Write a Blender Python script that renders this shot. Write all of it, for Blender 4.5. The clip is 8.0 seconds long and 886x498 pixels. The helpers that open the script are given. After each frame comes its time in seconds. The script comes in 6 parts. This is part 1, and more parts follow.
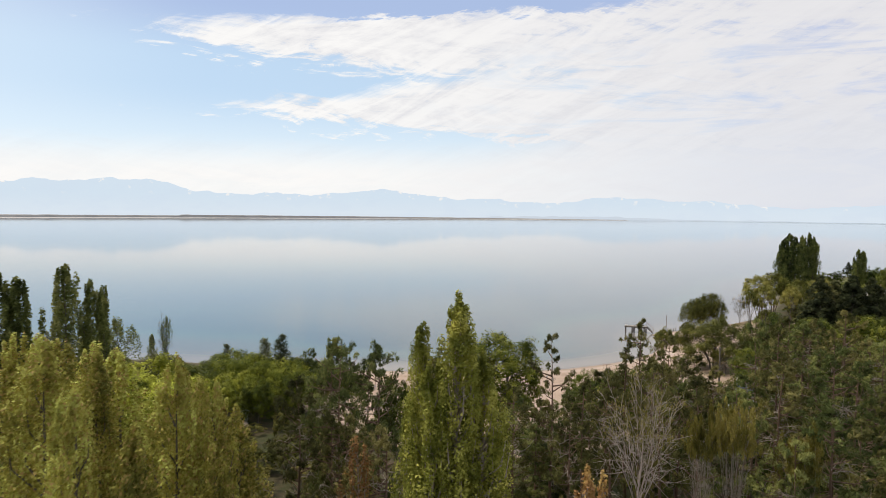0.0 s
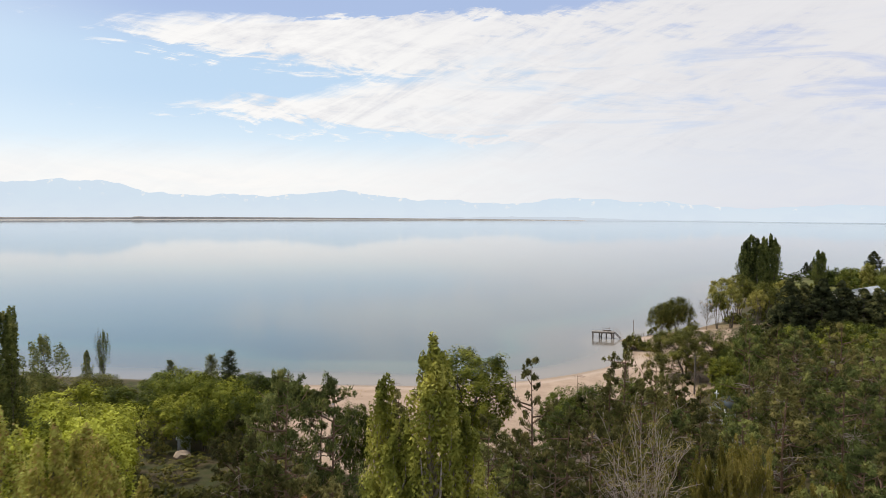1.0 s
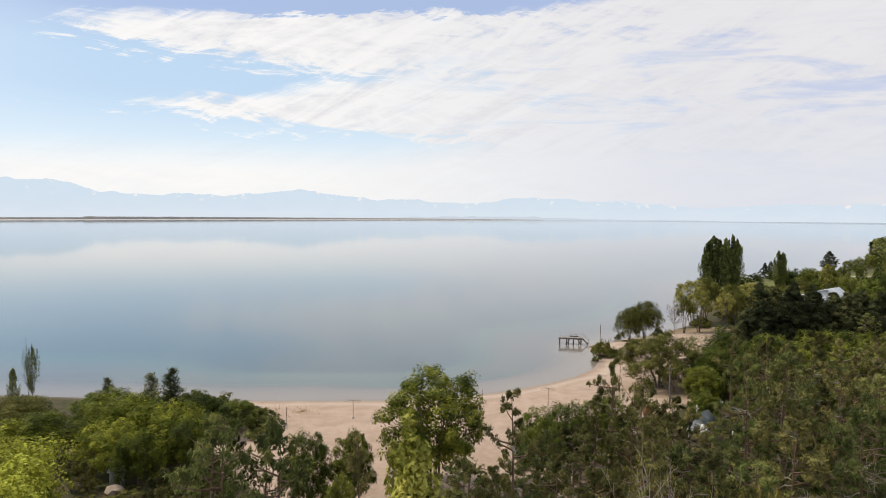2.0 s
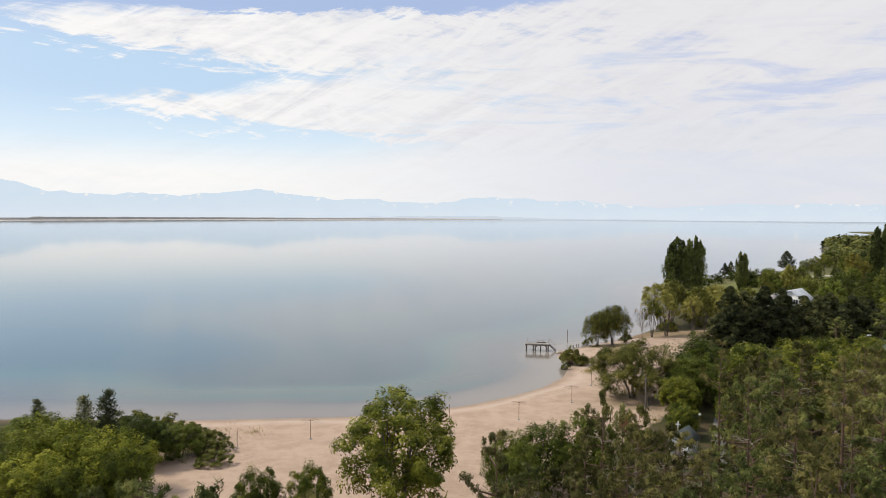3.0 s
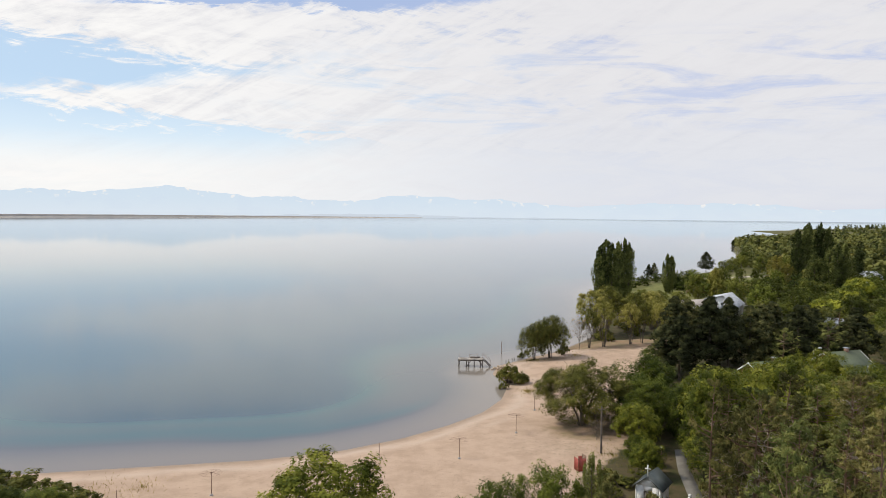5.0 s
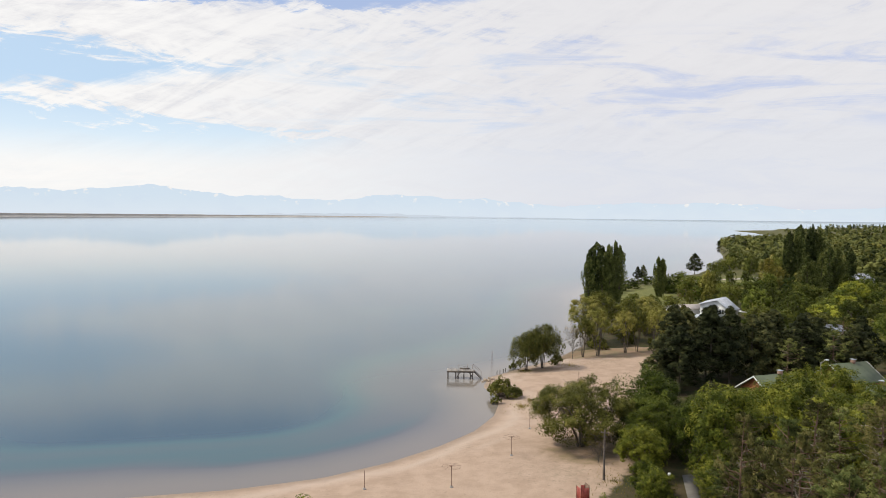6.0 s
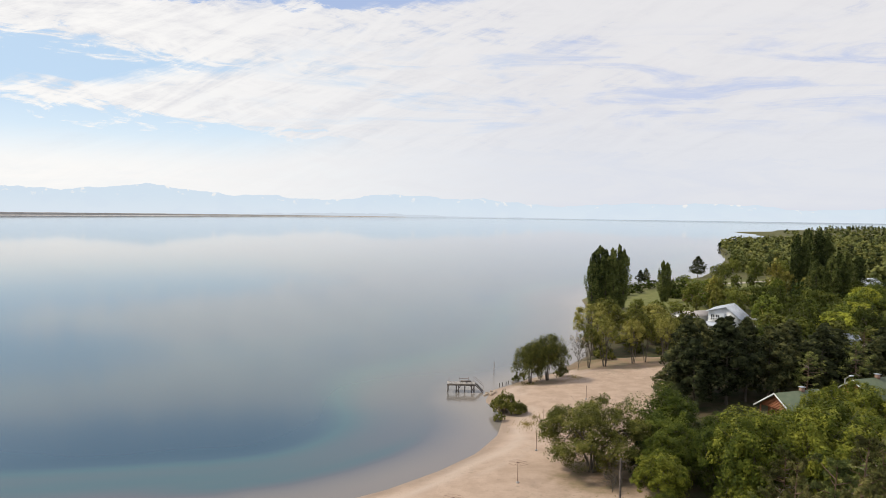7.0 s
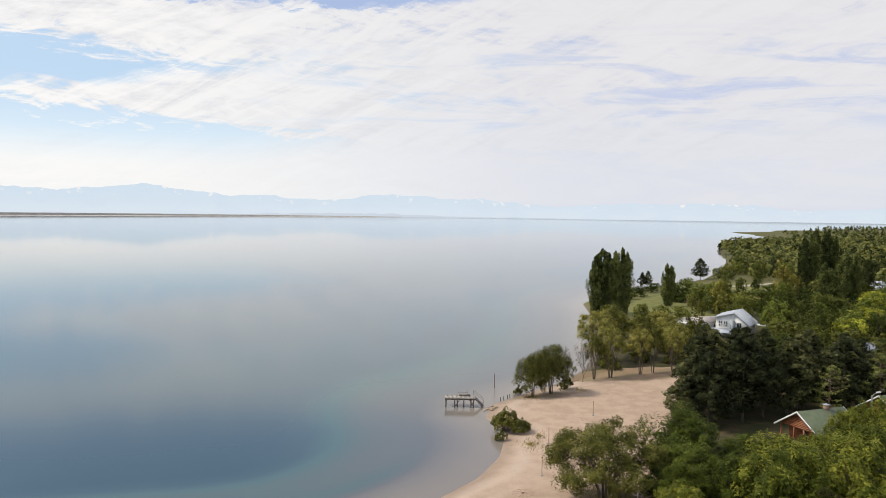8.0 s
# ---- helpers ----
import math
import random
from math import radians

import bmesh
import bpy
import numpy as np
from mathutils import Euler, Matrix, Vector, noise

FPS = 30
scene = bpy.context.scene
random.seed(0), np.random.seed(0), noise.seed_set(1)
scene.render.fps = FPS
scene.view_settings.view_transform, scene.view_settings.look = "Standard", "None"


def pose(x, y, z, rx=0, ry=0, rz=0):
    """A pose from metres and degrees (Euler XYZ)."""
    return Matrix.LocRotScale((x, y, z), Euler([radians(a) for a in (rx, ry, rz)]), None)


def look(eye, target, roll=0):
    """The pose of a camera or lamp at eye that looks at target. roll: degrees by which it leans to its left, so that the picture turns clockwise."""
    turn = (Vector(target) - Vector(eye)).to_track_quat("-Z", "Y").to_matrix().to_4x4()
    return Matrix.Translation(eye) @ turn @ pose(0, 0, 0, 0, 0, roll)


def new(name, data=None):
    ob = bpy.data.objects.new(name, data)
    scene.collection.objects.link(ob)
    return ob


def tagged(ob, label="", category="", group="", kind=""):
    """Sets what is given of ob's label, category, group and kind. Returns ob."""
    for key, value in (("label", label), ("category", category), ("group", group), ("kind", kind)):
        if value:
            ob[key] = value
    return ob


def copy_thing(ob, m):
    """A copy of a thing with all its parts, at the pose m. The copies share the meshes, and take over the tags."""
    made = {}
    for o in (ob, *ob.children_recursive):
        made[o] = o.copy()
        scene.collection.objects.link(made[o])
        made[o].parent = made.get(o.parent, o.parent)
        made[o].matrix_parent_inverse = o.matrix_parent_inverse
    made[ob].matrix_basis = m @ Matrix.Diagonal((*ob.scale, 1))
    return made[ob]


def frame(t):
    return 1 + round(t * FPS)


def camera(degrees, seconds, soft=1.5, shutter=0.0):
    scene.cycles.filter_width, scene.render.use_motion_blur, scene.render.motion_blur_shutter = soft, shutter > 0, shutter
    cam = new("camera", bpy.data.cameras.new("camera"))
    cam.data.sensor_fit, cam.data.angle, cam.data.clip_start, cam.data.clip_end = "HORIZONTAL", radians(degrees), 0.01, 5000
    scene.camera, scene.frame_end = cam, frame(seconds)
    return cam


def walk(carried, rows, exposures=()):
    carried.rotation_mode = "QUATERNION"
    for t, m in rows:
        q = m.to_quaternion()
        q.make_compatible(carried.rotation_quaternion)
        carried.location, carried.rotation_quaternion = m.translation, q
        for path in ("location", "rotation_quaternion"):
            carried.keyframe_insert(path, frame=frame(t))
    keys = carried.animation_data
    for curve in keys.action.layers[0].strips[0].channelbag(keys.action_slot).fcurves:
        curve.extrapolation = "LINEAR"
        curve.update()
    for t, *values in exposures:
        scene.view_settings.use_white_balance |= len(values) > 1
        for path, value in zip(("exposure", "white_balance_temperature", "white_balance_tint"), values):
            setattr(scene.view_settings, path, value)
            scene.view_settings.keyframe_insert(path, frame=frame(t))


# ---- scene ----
cam = camera(62.7, 8.0, soft=0.85, shutter=0.3)
PATH = [
    (0, (2.068, 2.977, 24.833), (1.609, 4.921, 24.738), 0.6),
    (0.5, (1.151, 6.144, 25.035), (0.745, 8.1, 24.942), 0.5),
    (1, (0.327, 9.259, 25.286), (-0.024, 11.226, 25.194), 0.4),
    (1.5, (-0.46, 12.383, 25.554), (-0.756, 14.359, 25.462), 0.4),

    (3, (-2.385, 21.344, 26.355), (-2.516, 23.338, 26.262), 0.3),
    (3.5, (-2.972, 24.365, 26.606), (-3.047, 26.362, 26.513), 0.3),
    (4, (-3.519, 27.575, 26.867), (-3.538, 29.572, 26.773), 0.4),
    (4.5, (-3.91, 30.787, 27.145), (-3.873, 32.785, 27.05), 0.5),
    (5, (-4.22, 33.956, 27.416), (-4.129, 35.952, 27.319), 0.5),
    (6.5, (-4.545, 43.404, 28.706), (-4.409, 45.397, 28.607), 0.6),
    (7, (-4.435, 46.636, 29.013), (-4.297, 48.629, 28.914), 0.7),
    (7.5, (-4.208, 49.995, 29.332), (-4.067, 51.988, 29.232), 0.7),
    (8, (-4.001, 53.479, 29.597), (-3.856, 55.472, 29.498), 0.7),
]
walk(cam, [(t, look(eye, target, roll)) for t, eye, target, roll in PATH], exposures=[(0, 0.0, 6740, 10), (8, 0.0, 6740, 10)])

# ---- world, sun ----
SUN_AZ, SUN_EL = -78.0, 50.0
world = bpy.data.worlds.new("world")
scene.world = world
world.use_nodes = True
wn, wl = world.node_tree.nodes, world.node_tree.links
wn.clear()


def link_in(tree, socket, value):
    if isinstance(value, (int, float)):
        socket.default_value = value
    elif isinstance(value, tuple):
        socket.default_value = value
    else:
        tree.links.new(value, socket)


def calc(tree, op, a, b=0.0, c=0.0, clamp=False):
    n = tree.nodes.new("ShaderNodeMath")
    n.operation, n.use_clamp = op, clamp
    for s, v in zip(n.inputs, (a, b, c)):
        link_in(tree, s, v)
    return n.outputs[0]


def step(tree, value, lo, hi):
    n = tree.nodes.new("ShaderNodeMapRange")
    n.interpolation_type = "SMOOTHSTEP"
    for s, v in zip(n.inputs, (value, lo, hi, 0.0, 1.0)):
        link_in(tree, s, v)
    return n.outputs[0]


def blend(tree, fac, a, b, mode="MIX"):
    n = tree.nodes.new("ShaderNodeMix")
    n.data_type, n.blend_type = "RGBA", mode
    link_in(tree, n.inputs[0], fac)
    link_in(tree, n.inputs[6], a)
    link_in(tree, n.inputs[7], b)
    return n.outputs[2]


def grain(tree, vector, scale, detail=4.0, rough=0.55, distort=0.0):
    n = tree.nodes.new("ShaderNodeTexNoise")
    link_in(tree, n.inputs["Vector"], vector)
    n.inputs["Scale"].default_value, n.inputs["Detail"].default_value = scale, detail
    n.inputs["Roughness"].default_value, n.inputs["Distortion"].default_value = rough, distort
    return n.outputs["Fac"]


def vec(tree, x, y, z=0.0):
    n = tree.nodes.new("ShaderNodeCombineXYZ")
    for s, v in zip(n.inputs, (x, y, z)):
        link_in(tree, s, v)
    return n.outputs[0]


def ramp(tree, value, stops):
    n = tree.nodes.new("ShaderNodeValToRGB")
    e = n.color_ramp.elements
    while len(e) < len(stops):
        e.new(0.5)
    for el, (p, c) in zip(e, stops):
        el.position, el.color = p, (c, c, c, 1) if isinstance(c, float) else (*c, 1)
    link_in(tree, n.inputs[0], value)
    return n.outputs[0]


def rgb(*c):
    return (*c, 1.0)


def build_sky():
    T = world.node_tree
    sky = wn.new("ShaderNodeTexSky")
    sky.sky_type, sky.sun_disc = "NISHITA", False
    sky.sun_elevation, sky.sun_rotation = radians(SUN_EL), radians(SUN_AZ % 360)
    sky.altitude, sky.air_density, sky.dust_density, sky.ozone_density = 1600, 1.0, 1.5, 1.5
    tc = wn.new("ShaderNodeTexCoord")
    sep = wn.new("ShaderNodeSeparateXYZ")
    wl.new(tc.outputs["Generated"], sep.inputs[0])
    x, y, z = sep.outputs
    az = calc(T, "MULTIPLY", calc(T, "ARCTAN2", x, y), 180 / math.pi)
    el = calc(T, "MULTIPLY", calc(T, "ARCSINE", z), 180 / math.pi)
    el = calc(T, "ABSOLUTE", el)
    # streaks lie along the horizon and lean a little down to the right
    lean = calc(T, "ADD", el, calc(T, "MULTIPLY", az, 0.03))

    def drift(sx, sy, seed, detail, rough, distort):
        """Noise stretched along the sky, centred on 0."""
        return calc(T, "SUBTRACT", grain(T, vec(T, calc(T, "MULTIPLY", az, sx), calc(T, "MULTIPLY", lean, sy), seed), 1.0, detail, rough, distort), 0.5)
    broad = drift(0.035, 0.17, 7.7, 4.0, 0.55, 1.4)
    streak = drift(0.09, 0.42, 1.9, 8.0, 0.66, 1.6)
    wisp = drift(0.30, 1.1, 3.3, 8.0, 0.7, 1.2)
    # fibres that rise to the right
    slant = calc(T, "SUBTRACT", el, calc(T, "MULTIPLY", az, 0.42))
    fibre = calc(T, "SUBTRACT", grain(T, vec(T, calc(T, "MULTIPLY", az, 0.10), calc(T, "MULTIPLY", slant, 0.62), 9.4), 1.0, 7.0, 0.65, 1.1), 0.5)
    ragged = calc(T, "ADD", el, calc(T, "ADD", calc(T, "MULTIPLY", streak, 4.2), calc(T, "MULTIPLY", wisp, 2.0)))
    edge = ramp(T, calc(T, "DIVIDE", ragged, 20.0), [
        (0.0, 0.92), (0.16, 0.80), (0.22, 0.62), (0.27, 0.44), (0.33, 0.31), (0.375, 0.205), (0.41, 0.18), (0.445, 0.27),
        (0.51, 0.32), (0.57, 0.26), (0.63, 0.15), (0.68, 0.14), (0.73, 0.26), (0.77, 0.46), (0.82, 0.58), (1.0, 0.66)])
    side = calc(T, "SUBTRACT", az, calc(T, "SUBTRACT", calc(T, "MULTIPLY", edge, 100.0), 50.0))
    near = step(T, calc(T, "ABSOLUTE", az), 90.0, 55.0)
    side = calc(T, "MULTIPLY", calc(T, "MAXIMUM", calc(T, "MINIMUM", calc(T, "DIVIDE", side, 9.0), 0.95), -1.5), near)
    cover = calc(T, "ADD", calc(T, "MULTIPLY", side, 0.62), calc(T, "MULTIPLY", streak, 1.5))
    cover = calc(T, "ADD", cover, calc(T, "MULTIPLY", broad, 1.3))
    cover = calc(T, "ADD", cover, calc(T, "MULTIPLY", wisp, 1.0))
    cover = calc(T, "ADD", cover, calc(T, "MULTIPLY", fibre, 1.1))
    # thin lavender gaps inside the wide sheet of cloud
    belt = calc(T, "MULTIPLY", step(T, el, 5.2, 7.6), step(T, el, 14.5, 10.5))
    gaps = calc(T, "ADD", drift(0.085, 0.55, 5.1, 6.0, 0.6, 0.9), calc(T, "MULTIPLY", wisp, 0.25))
    gaps = calc(T, "MULTIPLY", calc(T, "MULTIPLY", step(T, gaps, -0.02, 0.2), belt), step(T, az, -18.0, 4.0))
    cloud = calc(T, "MULTIPLY", step(T, cover, -0.22, 0.42), calc(T, "SUBTRACT", 1.0, calc(T, "MULTIPLY", gaps, 0.8)))
    # white haze along the far mountains
    lowel = calc(T, "ADD", el, calc(T, "ADD", calc(T, "MULTIPLY", streak, 1.4), calc(T, "MULTIPLY", wisp, 0.9)))
    reach = calc(T, "ADD", 6.0, calc(T, "MULTIPLY", step(T, az, -14.0, 16.0), 6.0))
    low = calc(T, "MULTIPLY", step(T, calc(T, "SUBTRACT", lowel, reach), 0.0, -3.2), step(T, el, -1.0, 1.2))
    low = calc(T, "MULTIPLY", low, calc(T, "ADD", 0.95, calc(T, "MULTIPLY", streak, 0.7)), clamp=True)
    low = calc(T, "MULTIPLY", low, calc(T, "SUBTRACT", 1.0, calc(T, "MULTIPLY", gaps, 0.7)))
    mask = calc(T, "MAXIMUM", cloud, low)
    tint = blend(T, step(T, el, 4.0, 9.5), rgb(*CLEAR_LOW), rgb(*CLEAR))
    tint = blend(T, step(T, el, 11.0, 15.5), tint, rgb(*CLEAR_HIGH))
    tint = blend(T, calc(T, "MULTIPLY", step(T, az, -8.0, 20.0), 0.85), tint, rgb(*CLEAR_RIGHT))
    tint = blend(T, calc(T, "MULTIPLY", step(T, az, -30.0, -48.0), 0.5), tint, rgb(*CLEAR_LOW))
    clear = blend(T, 0.75, sky.outputs[0], tint)
    lit = calc(T, "ADD", calc(T, "ADD", calc(T, "MULTIPLY", fibre, 0.9), calc(T, "MULTIPLY", streak, 0.8)), calc(T, "MULTIPLY", wisp, 0.5))
    shade = blend(T, step(T, lit, -0.30, 0.16), rgb(*CLOUD_GREY), rgb(*CLOUD_WHITE))
    shade = blend(T, calc(T, "MULTIPLY", step(T, el, 6.0, 3.5), 0.8), shade, rgb(*CLOUD_WHITE))
    dull = blend(T, step(T, el, 3.0, 11.0), rgb(*CLOUD_LOW), rgb(*CLOUD_GREY))
    shade = blend(T, calc(T, "MULTIPLY", step(T, calc(T, "ADD", az, calc(T, "MULTIPLY", streak, 24.0)), -24.0, 16.0), 0.78), shade, dull)
    mix = blend(T, calc(T, "MULTIPLY", mask, 0.97), clear, shade)
    bg = wn.new("ShaderNodeBackground")
    bg.inputs["Strength"].default_value = 0.1
    wl.new(mix, bg.inputs["Color"])
    out = wn.new("ShaderNodeOutputWorld")
    wl.new(bg.outputs[0], out.inputs["Surface"])


CLEAR, CLEAR_LOW, CLEAR_HIGH, CLEAR_RIGHT = (6.0, 8.0, 10.3), (8.2, 9.6, 10.9), (4.7, 6.0, 9.0), (5.6, 6.3, 9.3)
CLOUD_WHITE, CLOUD_GREY, CLOUD_LOW = (9.6, 9.65, 9.75), (7.5, 7.6, 8.1), (6.9, 7.3, 8.2)
build_sky()

sun = new("sun", bpy.data.lights.new("sun", "SUN"))
sun.data.energy, sun.data.angle, sun.data.color = 2.7, radians(9), (1.0, 0.94, 0.83)
sun.matrix_world = look((math.sin(radians(SUN_AZ)) * 300, math.cos(radians(SUN_AZ)) * 300, math.tan(radians(SUN_EL)) * 300), (0, 0, 0))
scene.view_settings.exposure = 0.0


# ---- materials ----
def material(name):
    m = bpy.data.materials.new(name)
    m.use_nodes = True
    t = m.node_tree
    b = t.nodes["Principled BSDF"]
    return m, t, b


def coords(t, kind="Object"):
    return t.nodes.new("ShaderNodeTexCoord").outputs[kind]


def attribute(t, name):
    n = t.nodes.new("ShaderNodeAttribute")
    n.attribute_name = name
    return n.outputs["Fac"]


def bump(t, b, height, strength, distance):
    n = t.nodes.new("ShaderNodeBump")
    n.inputs["Strength"].default_value, n.inputs["Distance"].default_value = strength, distance
    t.links.new(height, n.inputs["Height"])
    t.links.new(n.outputs[0], b.inputs["Normal"])


def surface(name, a, c, scale=6.0, rough=0.7, relief=0.3, size=0.01, fine=60.0, stretch=(1, 1, 1), metal=0.0):
    """Two-scale mottled surface between the colours a and c."""
    m, t, b = material(name)
    mp = t.nodes.new("ShaderNodeMapping")
    mp.inputs["Scale"].default_value = stretch
    t.links.new(coords(t), mp.inputs[0])
    big, small = grain(t, mp.outputs[0], scale, 5.0), grain(t, mp.outputs[0], fine, 3.0)
    info = t.nodes.new("ShaderNodeObjectInfo")
    f = calc(t, "ADD", calc(t, "MULTIPLY", big, 0.7), calc(t, "MULTIPLY", small, 0.3))
    f = calc(t, "ADD", step(t, f, 0.3, 0.7), calc(t, "MULTIPLY", calc(t, "SUBTRACT", info.outputs["Random"], 0.5), 0.3), clamp=True)
    t.links.new(blend(t, f, rgb(*a), rgb(*c)), b.inputs["Base Color"])
    b.inputs["Roughness"].default_value, b.inputs["Metallic"].default_value = rough, metal
    bump(t, b, small, relief, size)
    return m


def foliage(name, dark, mid, light, autumn=None, share=0.0, through_light=0.13, patch=0.9, gloss=0.08, vary=0.38, speck=0.12, tone=False):
    dark, mid, light = ((c[0] * 1.34, c[1] * 1.02, c[2] * 0.72) for c in (dark, mid, light))
    dark, mid, light = (tuple(min(0.6, v * g) for v in c) for c, g in ((dark, 0.8), (mid, 1.22), (light, 1.6)))
    m, t, b = material(name)
    geo = t.nodes.new("ShaderNodeNewGeometry")
    info = t.nodes.new("ShaderNodeObjectInfo")
    island, whole = geo.outputs["Random Per Island"], info.outputs["Random"]
    spread = grain(t, coords(t), patch, 3.0)
    f = calc(t, "ADD", calc(t, "MULTIPLY", spread, 1.05), calc(t, "ADD", calc(t, "MULTIPLY", island, speck), 0.09 - speck / 2))
    f = calc(t, "ADD", f, calc(t, "MULTIPLY", calc(t, "SUBTRACT", whole, 0.5), vary))
    if tone:
        f = calc(t, "ADD", f, attribute(t, "tone"))
    col = ramp(t, f, [(0.34, dark), (0.6, mid), (0.86, light)])
    if autumn:
        far = calc(t, "FRACT", calc(t, "MULTIPLY", island, 17.3))
        col = blend(t, step(t, calc(t, "ADD", far, calc(t, "MULTIPLY", spread, 0.5)), 1.3 - share, 1.45 - share), col, rgb(*autumn))
    t.links.new(col, b.inputs["Base Color"])
    b.inputs["Roughness"].default_value = 0.62
    b.inputs["Specular IOR Level"].default_value = gloss
    tr = t.nodes.new("ShaderNodeBsdfTranslucent")
    t.links.new(blend(t, 0.5, col, rgb(*light)), tr.inputs["Color"])
    mx = t.nodes.new("ShaderNodeMixShader")
    mx.inputs[0].default_value = through_light
    t.links.new(b.outputs[0], mx.inputs[1])
    t.links.new(tr.outputs[0], mx.inputs[2])
    t.links.new(mx.outputs[0], t.nodes["Material Output"].inputs["Surface"])
    return m


def ground_material():
    m, t, b = material("beach_sand_and_forest_floor")
    p = coords(t)
    big, mid, fine = grain(t, p, 0.05, 5.0), grain(t, p, 0.45, 6.0, 0.62), grain(t, p, 9.0, 4.0)
    sand = blend(t, step(t, mid, 0.35, 0.68), rgb(0.50, 0.362, 0.26), rgb(0.415, 0.296, 0.208))
    sand = blend(t, calc(t, "MULTIPLY", step(t, grain(t, p, 0.16, 6.0, 0.7, 1.2), 0.58, 0.72), 0.5), sand, rgb(0.33, 0.235, 0.16))
    sand = blend(t, calc(t, "MULTIPLY", step(t, fine, 0.5, 0.8), 0.25), sand, rgb(0.40, 0.29, 0.2))
    # trampled spots, damp hollows and a pale rim thrown up along the water
    tread = grain(t, p, 2.2, 5.0, 0.7, 0.6)
    sand = blend(t, calc(t, "MULTIPLY", step(t, tread, 0.56, 0.70), 0.42), sand, rgb(0.27, 0.195, 0.14))
    sand = blend(t, calc(t, "MULTIPLY", step(t, calc(t, "ADD", tread, calc(t, "SUBTRACT", big, 0.5)), 0.58, 0.78), 0.5), sand, rgb(0.30, 0.24, 0.16))
    sand = blend(t, calc(t, "MULTIPLY", attribute(t, "rim"), calc(t, "ADD", 0.35, calc(t, "MULTIPLY", mid, 0.6))), sand, rgb(0.56, 0.44, 0.345))
    soil = blend(t, step(t, mid, 0.35, 0.65), rgb(0.055, 0.06, 0.022), rgb(0.10, 0.075, 0.04))
    grass = blend(t, step(t, mid, 0.3, 0.7), rgb(0.14, 0.155, 0.045), rgb(0.22, 0.205, 0.075))
    litter = blend(t, step(t, mid, 0.3, 0.7), rgb(0.30, 0.19, 0.12), rgb(0.24, 0.19, 0.10))
    land = blend(t, attribute(t, "meadow"), soil, grass)
    edge = calc(t, "ADD", attribute(t, "sand"), calc(t, "MULTIPLY", calc(t, "SUBTRACT", mid, 0.5), 0.9))
    col = blend(t, step(t, edge, 0.35, 0.65), land, sand)
    col = blend(t, calc(t, "MULTIPLY", step(t, calc(t, "ADD", attribute(t, "litter"), calc(t, "SUBTRACT", mid, 0.5)), 0.3, 0.8), 0.85), col, litter)
    col = blend(t, calc(t, "MULTIPLY", attribute(t, "wet"), 0.55), col, rgb(0.25, 0.19, 0.14))
    t.links.new(col, b.inputs["Base Color"])
    b.inputs["Roughness"].default_value = 0.95
    b.inputs["Specular IOR Level"].default_value = 0.15
    bump(t, b, calc(t, "ADD", calc(t, "ADD", mid, calc(t, "MULTIPLY", fine, 0.25)), calc(t, "MULTIPLY", tread, 0.6)), 0.7, 0.13)
    return m


def water_material():
    m, t, b = material("calm_lake_water")
    p = coords(t)
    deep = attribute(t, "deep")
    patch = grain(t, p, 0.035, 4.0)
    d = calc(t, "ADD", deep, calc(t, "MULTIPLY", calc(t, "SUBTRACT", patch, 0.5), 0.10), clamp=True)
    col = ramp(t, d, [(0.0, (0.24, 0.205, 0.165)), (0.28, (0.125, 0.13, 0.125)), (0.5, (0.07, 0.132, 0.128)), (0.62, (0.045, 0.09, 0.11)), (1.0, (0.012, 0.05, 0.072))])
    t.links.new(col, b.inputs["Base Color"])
    b.inputs["IOR"].default_value = 1.34
    t.links.new(calc(t, "ADD", 0.046, calc(t, "MULTIPLY", attribute(t, "ruffle"), 0.12)), b.inputs["Roughness"])
    mp = t.nodes.new("ShaderNodeMapping")
    mp.inputs["Scale"].default_value = (0.5, 1.0, 1.0)
    t.links.new(p, mp.inputs[0])
    bump(t, b, grain(t, mp.outputs[0], 0.9, 3.0), 0.014, 0.08)
    return m


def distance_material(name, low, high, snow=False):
    """Far land that glows by emission, with the haze of the air put into its colours."""
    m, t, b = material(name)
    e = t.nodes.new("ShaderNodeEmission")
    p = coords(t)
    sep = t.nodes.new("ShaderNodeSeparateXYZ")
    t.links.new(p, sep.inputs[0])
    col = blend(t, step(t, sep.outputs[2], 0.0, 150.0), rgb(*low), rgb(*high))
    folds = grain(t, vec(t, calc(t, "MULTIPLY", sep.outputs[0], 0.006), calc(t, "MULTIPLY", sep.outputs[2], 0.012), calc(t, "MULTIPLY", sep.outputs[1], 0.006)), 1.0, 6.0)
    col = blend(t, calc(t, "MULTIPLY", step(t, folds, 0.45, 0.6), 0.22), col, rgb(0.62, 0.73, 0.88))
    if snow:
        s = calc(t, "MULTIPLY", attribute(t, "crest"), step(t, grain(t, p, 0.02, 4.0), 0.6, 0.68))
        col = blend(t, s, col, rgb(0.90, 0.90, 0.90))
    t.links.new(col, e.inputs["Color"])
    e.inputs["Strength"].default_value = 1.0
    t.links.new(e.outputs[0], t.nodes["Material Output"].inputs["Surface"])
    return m


